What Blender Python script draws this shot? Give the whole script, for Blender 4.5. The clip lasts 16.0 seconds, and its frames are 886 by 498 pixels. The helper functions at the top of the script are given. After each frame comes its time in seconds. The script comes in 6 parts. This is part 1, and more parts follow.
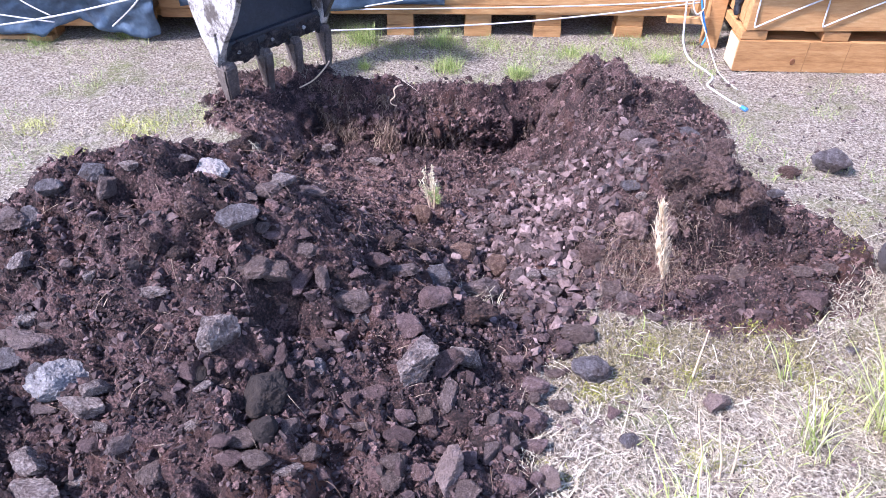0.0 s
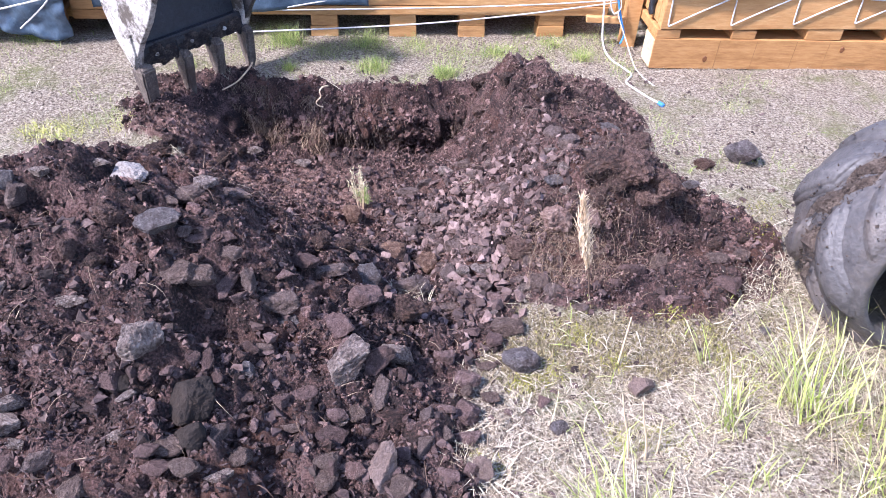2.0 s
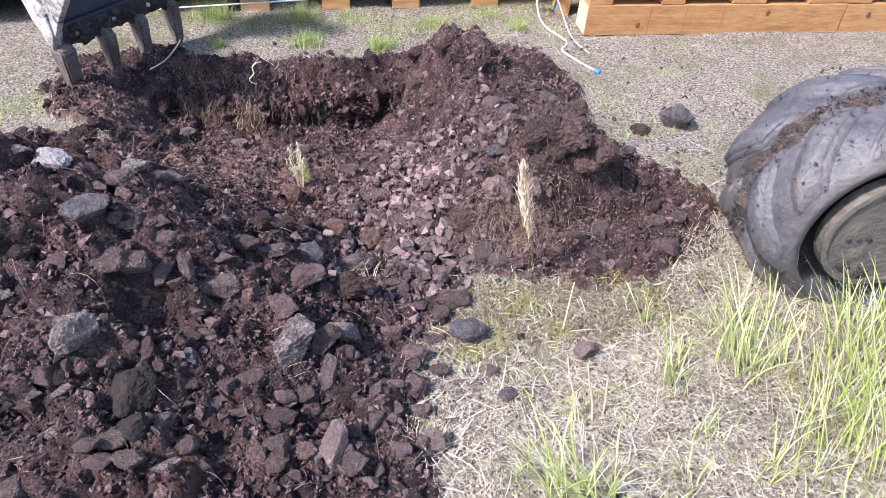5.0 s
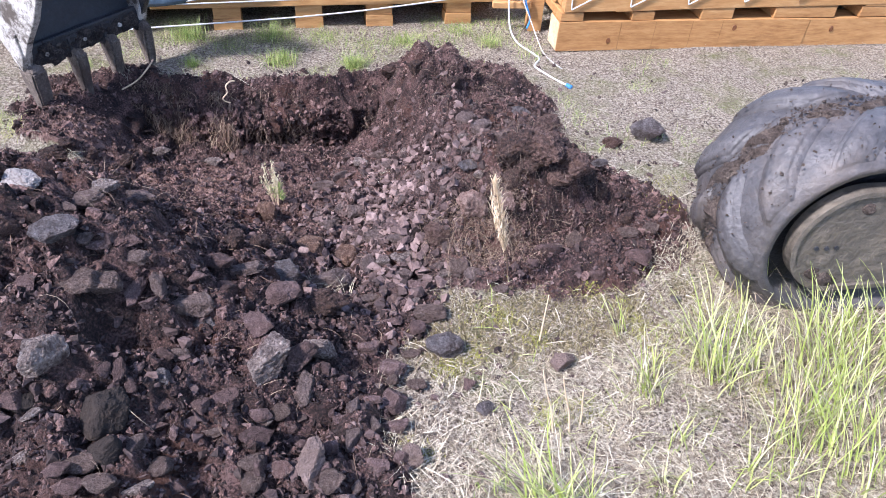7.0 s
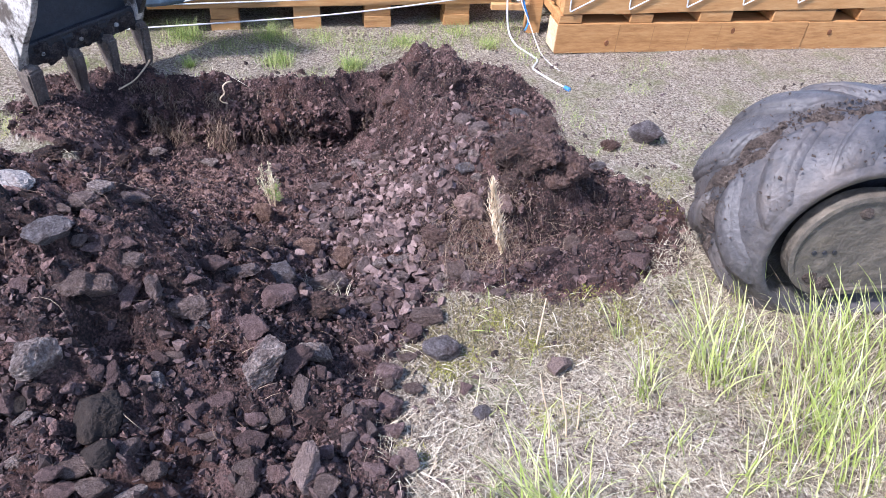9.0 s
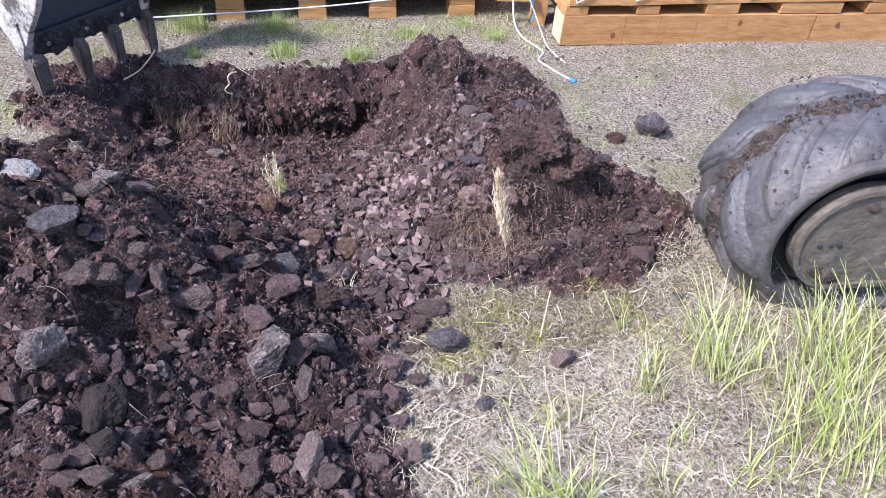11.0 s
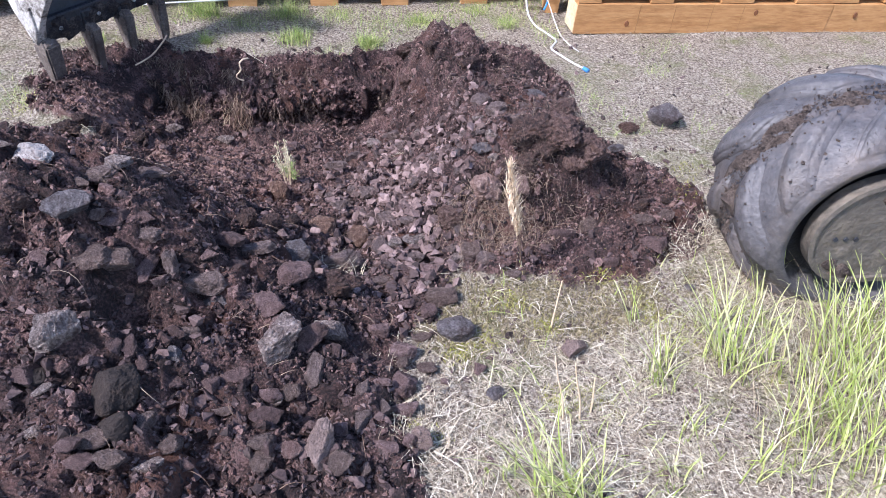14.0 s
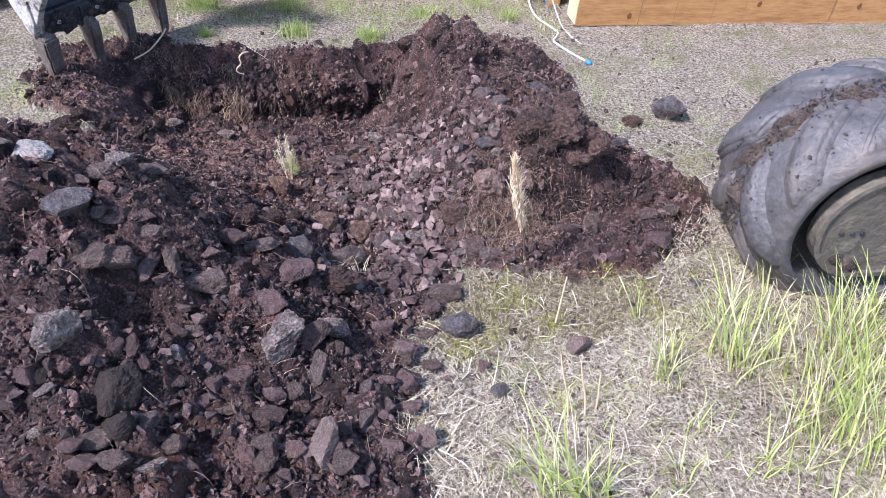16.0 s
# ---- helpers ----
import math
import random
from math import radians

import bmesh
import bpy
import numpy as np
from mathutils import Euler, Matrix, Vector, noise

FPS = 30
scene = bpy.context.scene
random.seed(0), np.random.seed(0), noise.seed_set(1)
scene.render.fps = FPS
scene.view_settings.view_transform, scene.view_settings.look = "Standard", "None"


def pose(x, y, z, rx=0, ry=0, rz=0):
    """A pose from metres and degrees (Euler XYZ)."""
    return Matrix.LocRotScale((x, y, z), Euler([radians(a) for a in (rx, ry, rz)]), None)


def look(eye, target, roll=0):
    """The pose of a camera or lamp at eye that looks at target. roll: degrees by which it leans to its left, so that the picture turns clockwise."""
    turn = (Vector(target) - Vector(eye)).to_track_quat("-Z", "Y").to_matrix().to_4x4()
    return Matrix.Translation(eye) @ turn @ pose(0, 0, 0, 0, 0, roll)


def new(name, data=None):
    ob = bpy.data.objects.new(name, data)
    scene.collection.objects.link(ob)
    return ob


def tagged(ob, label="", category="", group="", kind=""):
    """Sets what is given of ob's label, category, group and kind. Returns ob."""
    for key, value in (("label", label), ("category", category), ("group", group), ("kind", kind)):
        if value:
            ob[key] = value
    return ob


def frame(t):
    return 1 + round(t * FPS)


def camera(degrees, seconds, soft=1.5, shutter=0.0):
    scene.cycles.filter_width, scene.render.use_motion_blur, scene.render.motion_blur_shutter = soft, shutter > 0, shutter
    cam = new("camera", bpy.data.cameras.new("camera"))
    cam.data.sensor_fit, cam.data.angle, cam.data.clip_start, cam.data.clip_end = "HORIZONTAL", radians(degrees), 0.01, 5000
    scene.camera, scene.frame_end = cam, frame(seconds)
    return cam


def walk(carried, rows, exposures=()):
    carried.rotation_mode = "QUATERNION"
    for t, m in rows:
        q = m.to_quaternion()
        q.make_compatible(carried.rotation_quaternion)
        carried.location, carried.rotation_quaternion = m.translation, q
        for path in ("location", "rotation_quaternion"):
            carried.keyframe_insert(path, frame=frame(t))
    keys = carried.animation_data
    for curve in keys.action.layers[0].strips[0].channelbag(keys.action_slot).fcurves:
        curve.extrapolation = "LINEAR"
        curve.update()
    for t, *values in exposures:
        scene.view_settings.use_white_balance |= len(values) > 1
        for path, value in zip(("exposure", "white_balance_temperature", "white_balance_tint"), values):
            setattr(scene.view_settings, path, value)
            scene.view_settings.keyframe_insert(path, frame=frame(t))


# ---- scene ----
cam = camera(65.0, 16.0, soft=0.4)
PATH = [
    (0, (0.0, 0.0, 1.55), (0.0, 1.544, 0.278), 0.4),
    (0.5, (0.012, -0.009, 1.55), (0.045, 1.543, 0.289), 0.2),
    (1, (0.017, -0.017, 1.549), (0.072, 1.537, 0.292), 1.1),
    (1.5, (0.022, -0.015, 1.547), (0.136, 1.53, 0.283), 1.4),
    (2, (0.024, -0.019, 1.549), (0.205, 1.52, 0.285), 2.7),
    (2.5, (0.031, -0.026, 1.546), (0.242, 1.514, 0.287), 3.0),
    (3, (0.035, -0.023, 1.542), (0.29, 1.501, 0.273), 3.4),
    (3.2, (0.033, -0.026, 1.543), (0.3, 1.485, 0.26), 4.2),
    (5.3, (0.043, -0.017, 1.543), (0.39, 1.451, 0.23), 3.6),
    (5.5, (0.048, -0.02, 1.545), (0.417, 1.449, 0.239), 3.9),
    (6, (0.054, -0.022, 1.545), (0.438, 1.455, 0.252), 4.5),
    (6.5, (0.054, -0.027, 1.543), (0.431, 1.456, 0.256), 4.4),
    (7, (0.052, -0.028, 1.545), (0.437, 1.464, 0.27), 4.0),
    (7.5, (0.051, -0.032, 1.546), (0.422, 1.464, 0.272), 3.9),
    (8, (0.051, -0.031, 1.543), (0.413, 1.469, 0.27), 3.5),
    (8.5, (0.052, -0.02, 1.542), (0.42, 1.479, 0.271), 3.9),
    (9, (0.056, -0.017, 1.544), (0.448, 1.475, 0.271), 4.4),
    (11.5, (0.054, -0.018, 1.542), (0.42, 1.459, 0.244), 4.5),
    (12, (0.047, -0.022, 1.541), (0.376, 1.456, 0.235), 4.2),
    (12.5, (0.044, -0.013, 1.537), (0.395, 1.46, 0.231), 4.2),
    (13, (0.05, -0.007, 1.54), (0.423, 1.458, 0.23), 4.7),
    (13.5, (0.048, -0.009, 1.537), (0.418, 1.455, 0.225), 4.9),
    (14, (0.046, -0.012, 1.534), (0.4, 1.453, 0.22), 4.6),
    (14.5, (0.042, -0.013, 1.537), (0.355, 1.453, 0.213), 4.4),
    (15, (0.037, -0.015, 1.537), (0.319, 1.465, 0.221), 3.2),
    (15.5, (0.034, 0.001, 1.538), (0.352, 1.476, 0.226), 4.4),
    (16, (0.039, 0.01, 1.532), (0.392, 1.46, 0.2), 4.5),
]
walk(cam, [(t, look(eye, target, roll)) for t, eye, target, roll in PATH], exposures=[(0, 1.68, 5560, 27), (1.5, 1.68, 5800, 25), (5.5, 1.47, 5900, 19), (9, 1.36, 5780, 19), (16, 1.33, 5740, 18)])

# ---- light ----
SUN = Vector((-0.61, -0.25, 0.75)).normalized()
world = bpy.data.worlds.new("world")
scene.world = world
world.use_nodes = True
sky = world.node_tree.nodes.new("ShaderNodeTexSky")
sky.sky_type, sky.sun_disc = "NISHITA", False
sky.sun_elevation, sky.sun_rotation = math.asin(SUN.z), math.atan2(SUN.x, SUN.y)
world.node_tree.links.new(sky.outputs[0], world.node_tree.nodes["Background"].inputs[0])
world.node_tree.nodes["Background"].inputs[1].default_value = 0.13
lamp = bpy.data.lights.new("sun", "SUN")
lamp.energy, lamp.angle, lamp.color = 3.2, radians(6), (1.0, 0.96, 0.91)
new("sun", lamp).matrix_world = look(SUN * 20, (0, 0, 0))


# ---- materials ----
def material(name, stops, scale=20.0, rough=0.85, bump=0.3, fine=6.0, metal=0.0, vary="", spread=0.25, coords="Object", stretch=None, wear=None, punch=1.0):
    """A mottled surface: noise at two scales through colour stops, relief, and an own shade for each piece.
    vary: Object or Island. punch: contrast of the mottling. wear: (colour, from, to), a second coat laid on by large noise."""
    m = bpy.data.materials.new(name)
    m.use_nodes = True
    nt = m.node_tree
    N, L = nt.nodes, nt.links
    b = N["Principled BSDF"]
    b.inputs["Roughness"].default_value, b.inputs["Metallic"].default_value = rough, metal
    tc = N.new("ShaderNodeTexCoord")
    mp = N.new("ShaderNodeMapping")
    if stretch:
        mp.inputs["Scale"].default_value = stretch
    L.new(tc.outputs[coords], mp.inputs[0])
    big, small = N.new("ShaderNodeTexNoise"), N.new("ShaderNodeTexNoise")
    for n, s, d in ((big, scale, 4), (small, scale * fine, 6)):
        n.inputs["Scale"].default_value, n.inputs["Detail"].default_value, n.inputs["Roughness"].default_value = s, d, 0.65
        L.new(mp.outputs[0], n.inputs["Vector"])
    add = N.new("ShaderNodeMix")
    add.inputs["Factor"].default_value = 0.5
    L.new(big.outputs["Fac"], add.inputs["A"])
    L.new(small.outputs["Fac"], add.inputs["B"])
    fac = add.outputs["Result"]
    if punch != 1.0:
        pu = N.new("ShaderNodeMath")
        pu.operation = "MULTIPLY_ADD"
        L.new(fac, pu.inputs[0])
        pu.inputs[1].default_value, pu.inputs[2].default_value = punch, 0.5 - 0.5 * punch
        fac = pu.outputs[0]
    if vary:
        own = N.new("ShaderNodeObjectInfo" if vary == "Object" else "ShaderNodeNewGeometry")
        ma = N.new("ShaderNodeMath")
        ma.operation = "MULTIPLY_ADD"
        L.new(own.outputs["Random" if vary == "Object" else "Random Per Island"], ma.inputs[0])
        ma.inputs[1].default_value, ma.inputs[2].default_value = 2 * spread, -spread
        su = N.new("ShaderNodeMath")
        L.new(fac, su.inputs[0])
        L.new(ma.outputs[0], su.inputs[1])
        fac = su.outputs[0]
    cr = N.new("ShaderNodeValToRGB")
    e = cr.color_ramp.elements
    for k, (pos, col) in enumerate(stops):
        el = e[k] if k < 2 else e.new(pos)
        el.position, el.color = pos, (*col, 1)
    L.new(fac, cr.inputs[0])
    colour = cr.outputs[0]
    if wear:
        wn = N.new("ShaderNodeTexNoise")
        wn.inputs["Scale"].default_value, wn.inputs["Detail"].default_value = scale * 0.35, 8
        wn.inputs["Roughness"].default_value = 0.72
        L.new(mp.outputs[0], wn.inputs["Vector"])
        mr = N.new("ShaderNodeMapRange")
        mr.inputs["From Min"].default_value, mr.inputs["From Max"].default_value = wear[1], wear[2]
        L.new(wn.outputs["Fac"], mr.inputs["Value"])
        mix = N.new("ShaderNodeMix")
        mix.data_type = "RGBA"
        L.new(mr.outputs[0], mix.inputs["Factor"])
        L.new(colour, mix.inputs[6])
        mix.inputs[7].default_value = (*wear[0], 1)
        colour = mix.outputs[2]
    L.new(colour, b.inputs["Base Color"])
    if bump:
        bp = N.new("ShaderNodeBump")
        bp.inputs["Strength"].default_value, bp.inputs["Distance"].default_value = bump, 0.6 / scale
        L.new(add.outputs["Result"], bp.inputs["Height"])
        L.new(bp.outputs[0], b.inputs["Normal"])
    return m


SOIL_STOPS = [(0.34, (0.019, 0.0096, 0.0084)), (0.47, (0.053, 0.027, 0.0232)), (0.56, (0.110, 0.057, 0.049)), (0.66, (0.215, 0.124, 0.109))]
SOIL = material("dug_soil", SOIL_STOPS, 9, 0.95, 1.0, 16, wear=((0.150, 0.062, 0.038), 0.52, 0.72), punch=1.7)
CLOD = material("soil_clod", [(0.32, (0.022, 0.0115, 0.0095)), (0.46, (0.080, 0.043, 0.034)), (0.57, (0.165, 0.092, 0.073)), (0.68, (0.29, 0.178, 0.145))], 11, 0.95, 1.0, 5, vary="Object", spread=0.1, wear=((0.150, 0.078, 0.050), 0.5, 0.68), punch=1.6)
SOD = material("smooth_dark_sod", [(0.3, (0.013, 0.0085, 0.007)), (0.5, (0.028, 0.0185, 0.0145)), (0.7, (0.055, 0.037, 0.029))], 9, 0.95, 0.6, 6, wear=((0.050, 0.030, 0.020), 0.52, 0.72), punch=1.2)
TURF = material("torn_turf", [(0.3, (0.13, 0.072, 0.056)), (0.48, (0.29, 0.175, 0.142)), (0.7, (0.52, 0.365, 0.305))], 6, 0.95, 0.8, 7, punch=1.7)
CRUMB = material("soil_crumb", [(0.32, (0.020, 0.0105, 0.009)), (0.45, (0.062, 0.033, 0.028)), (0.56, (0.140, 0.077, 0.065)), (0.68, (0.275, 0.168, 0.145))], 16, 0.95, 0.9, 9, vary="Island", spread=0.17, punch=1.5)
ROCK = material("basalt_rock", [(0.3, (0.074, 0.0409, 0.0359)), (0.48, (0.165, 0.0986, 0.0892)), (0.62, (0.26, 0.1637, 0.15)), (0.74, (0.42, 0.2902, 0.2714))], 5, 0.85, 0.8, 4.5,
                vary="Object", spread=0.15, wear=((0.070, 0.036, 0.030), 0.44, 0.66), punch=1.2)
STONE = material("small_stone", [(0.26, (0.0171, 0.0092, 0.0079)), (0.44, (0.0504, 0.0295, 0.0267)), (0.62, (0.1107, 0.0697, 0.0636)), (0.9, (0.243, 0.1722, 0.158))], 26, 0.82, 0.45, 5,
                 vary="Island", spread=0.2, wear=((0.0474, 0.0302, 0.0242), 0.53, 0.66), punch=0.9)
PALE = material("pale_rock", [(0.32, (0.1236, 0.0812, 0.0686)), (0.44, (0.2781, 0.2029, 0.1748)), (0.56, (0.4738, 0.3712, 0.3243)), (0.68, (0.721, 0.6039, 0.5358))], 4, 0.85, 1.0, 3.5, wear=((0.085, 0.048, 0.039), 0.49, 0.64), punch=1.5)
WHITE_ROCK = material("whitish_rock", [(0.34, (0.34, 0.28, 0.255)), (0.46, (0.50, 0.435, 0.405)), (0.6, (0.66, 0.60, 0.57))], 3, 0.85, 0.8, 4.5, wear=((0.16, 0.11, 0.09), 0.56, 0.70), punch=1.0)
BLUE = material("bluish_rock", [(0.3, (0.085, 0.0679, 0.0684)), (0.48, (0.2, 0.1678, 0.1681)), (0.68, (0.43, 0.3783, 0.3752))], 5, 0.8, 1.0, 4.5, wear=((0.07, 0.042, 0.036), 0.45, 0.64), punch=1.35)
SLAB = material("warm_grey_slab", [(0.3, (0.11, 0.0712, 0.0605)), (0.48, (0.24, 0.1643, 0.1432)), (0.66, (0.42, 0.3087, 0.2743))], 5, 0.85, 1.0, 4.5, wear=((0.08, 0.045, 0.037), 0.48, 0.66), punch=1.25)
RUST = material("brown_rock", [(0.3, (0.084, 0.051, 0.041)), (0.48, (0.190, 0.123, 0.100)), (0.68, (0.37, 0.263, 0.222))], 5, 0.9, 1.0, 4.5, wear=((0.08, 0.045, 0.036), 0.48, 0.68), punch=1.35)
OCHRE = material("ochre_rock", [(0.3, (0.105, 0.052, 0.033)), (0.48, (0.235, 0.125, 0.080)), (0.68, (0.47, 0.305, 0.215))], 6, 0.9, 1.0, 4.5, wear=((0.13, 0.066, 0.050), 0.46, 0.64), punch=1.9)
RED = material("pinkish_red_rock", [(0.3, (0.125, 0.066, 0.055)), (0.48, (0.275, 0.155, 0.13)), (0.68, (0.45, 0.30, 0.265))], 5, 0.9, 1.0, 4.5, wear=((0.10, 0.06, 0.048), 0.54, 0.68), punch=1.4)
BROWN = material("smooth_brown_rock", [(0.28, (0.0867, 0.057, 0.046)), (0.48, (0.1734, 0.1187, 0.0994)), (0.7, (0.2958, 0.2137, 0.184))], 4, 0.8, 0.6, 5, wear=((0.12, 0.076, 0.056), 0.52, 0.7), punch=1.2)
BLUISH = material("pale_bluish_rock", [(0.3, (0.1615, 0.141, 0.138)), (0.48, (0.3135, 0.2867, 0.2806)), (0.68, (0.5225, 0.4888, 0.4692))], 5, 0.85, 0.8, 4.5, wear=((0.11, 0.075, 0.062), 0.56, 0.7), punch=1.3)
STRAW = material("dry_straw", [(0.12, (0.085, 0.058, 0.040)), (0.32, (0.22, 0.168, 0.114)), (0.5, (0.43, 0.352, 0.243)), (0.68, (0.57, 0.495, 0.362)), (0.9, (0.71, 0.65, 0.52))], 30, 0.7, 0.0, 4, vary="Island", spread=0.34)
GREEN = material("green_blade", [(0.15, (0.28, 0.35, 0.07)), (0.42, (0.46, 0.53, 0.15)), (0.64, (0.62, 0.64, 0.27)), (0.84, (0.72, 0.69, 0.42)), (0.95, (0.80, 0.74, 0.56))], 12, 0.55, 0.0, 4, vary="Island", spread=0.3)
DULL = material("dull_green_blade", [(0.2, (0.1560, 0.2352, 0.0600)), (0.45, (0.3120, 0.4032, 0.1100)), (0.68, (0.4800, 0.5152, 0.1900)), (0.88, (0.6720, 0.5936, 0.3200))], 12, 0.6, 0.0, 4, vary="Island", spread=0.3)
MOSS = material("yellow_moss", [(0.2, (0.13, 0.135, 0.025)), (0.5, (0.29, 0.285, 0.05)), (0.8, (0.46, 0.43, 0.11))], 60, 0.9, 0.0, 4, vary="Island", spread=0.25)
OLIVE_MOSS = material("olive_moss", [(0.2, (0.075, 0.058, 0.028)), (0.5, (0.17, 0.135, 0.065)), (0.8, (0.30, 0.25, 0.13))], 60, 0.9, 0.0, 4, vary="Island", spread=0.3)
LIME = material("yellow_green_blade", [(0.2, (0.28, 0.30, 0.05)), (0.5, (0.46, 0.46, 0.11)), (0.8, (0.64, 0.60, 0.26))], 40, 0.7, 0.0, 4, vary="Island", spread=0.25)
PALE_WEED = material("cream_weed", [(0.2, (0.30, 0.28, 0.13)), (0.5, (0.52, 0.47, 0.29)), (0.8, (0.70, 0.64, 0.46))], 40, 0.8, 0.0, 4, vary="Island", spread=0.25)
ROOT = material("thin_root", [(0.2, (0.09, 0.05, 0.033)), (0.5, (0.19, 0.12, 0.08)), (0.8, (0.36, 0.27, 0.19))], 20, 0.85, 0.0, 4, vary="Island", spread=0.3)
FINE_ROOT = material("dark_fine_root", [(0.2, (0.05, 0.03, 0.022)), (0.55, (0.11, 0.07, 0.05)), (0.85, (0.30, 0.22, 0.16))], 20, 0.85, 0.0, 4, vary="Island", spread=0.3)
PLUME = material("dry_plume", [(0.2, (0.50, 0.36, 0.22)), (0.5, (0.73, 0.565, 0.38)), (0.8, (0.88, 0.74, 0.55))], 40, 0.8, 0.0, 4, vary="Island", spread=0.25)
WOOD = material("orange_pine", [(0.3, (0.285, 0.128, 0.042)), (0.46, (0.435, 0.222, 0.080)), (0.58, (0.510, 0.282, 0.112)), (0.75, (0.610, 0.390, 0.185))], 7, 0.6, 0.12, 3.2,
                vary="Object", spread=0.07, stretch=(0.6, 3.5, 3.5), wear=((0.1882, 0.0873, 0.0294), 0.58, 0.78))
END = material("sawn_end_grain", [(0.3, (0.46, 0.31, 0.16)), (0.5, (0.66, 0.50, 0.30)), (0.7, (0.78, 0.64, 0.44))], 14, 0.75, 0.25, 6)
TARP = material("dark_blue_tarp", [(0.3, (0.03, 0.048, 0.076)), (0.55, (0.07, 0.108, 0.155)), (0.8, (0.18, 0.235, 0.29))], 6, 0.2, 0.15, 5, wear=((0.10, 0.12, 0.13), 0.62, 0.8))
WHITE_TARP = material("white_tarp", [(0.3, (0.62, 0.64, 0.66)), (0.6, (0.78, 0.79, 0.80))], 5, 0.5, 0.1, 5)
ROPE = material("white_rope", [(0.3, (0.42, 0.42, 0.41)), (0.6, (0.66, 0.65, 0.63))], 60, 0.8, 0.3, 4)
BLUE_ROPE = material("blue_rope", [(0.3, (0.02, 0.13, 0.40)), (0.6, (0.06, 0.27, 0.62))], 60, 0.7, 0.3, 4)
RUBBER = material("worn_rubber", [(0.3, (0.0414, 0.0378, 0.0396)), (0.5, (0.0765, 0.0702, 0.0720)), (0.7, (0.1350, 0.1224, 0.1206))], 6, 0.5, 0.25, 8, wear=((0.1500, 0.1180, 0.0980), 0.44, 0.68), punch=1.0)
MUD = material("caked_mud", [(0.38, (0.028, 0.019, 0.015)), (0.5, (0.072, 0.050, 0.040)), (0.64, (0.17, 0.13, 0.105))], 26, 0.95, 1.0, 7)
CAKE = material("dark_wet_earth", [(0.38, (0.012, 0.009, 0.009)), (0.52, (0.032, 0.024, 0.022)), (0.66, (0.09, 0.07, 0.06))], 30, 0.9, 1.0, 5, punch=1.5)
OLIVE = material("muddy_olive_plate", [(0.3, (0.052, 0.045, 0.037)), (0.5, (0.105, 0.090, 0.073)), (0.7, (0.20, 0.165, 0.13))], 5, 0.55, 0.3, 8, wear=((0.20, 0.16, 0.115), 0.48, 0.72))
BLACK = material("black_paint", [(0.3, (0.0090, 0.0096, 0.0126)), (0.6, (0.0240, 0.0256, 0.0324)), (0.85, (0.0750, 0.0768, 0.0810))], 8, 0.5, 0.3, 8, wear=((0.0900, 0.0832, 0.0846), 0.60, 0.78))
STEEL = material("worn_steel", [(0.34, (0.14, 0.12, 0.105)), (0.47, (0.42, 0.39, 0.355)), (0.6, (0.64, 0.61, 0.57))], 18, 0.6, 0.6, 5, metal=0.1, wear=((0.09, 0.072, 0.058), 0.46, 0.54))
TOOTH = material("muddy_steel", [(0.36, (0.06, 0.046, 0.038)), (0.5, (0.135, 0.105, 0.086)), (0.66, (0.30, 0.25, 0.21))], 18, 0.75, 0.7, 7, metal=0.1, wear=((0.09, 0.06, 0.045), 0.5, 0.66))


def thin(m, share):
    """Lets light shine through blades."""
    N, L = m.node_tree.nodes, m.node_tree.links
    b, out = N["Principled BSDF"], N["Material Output"]
    tl, mix = N.new("ShaderNodeBsdfTranslucent"), N.new("ShaderNodeMixShader")
    mix.inputs[0].default_value = share
    L.new(b.inputs["Base Color"].links[0].from_socket, tl.inputs["Color"])
    L.new(b.outputs[0], mix.inputs[1])
    L.new(tl.outputs[0], mix.inputs[2])
    L.new(mix.outputs[0], out.inputs["Surface"])


thin(GREEN, 0.3)
thin(DULL, 0.35)


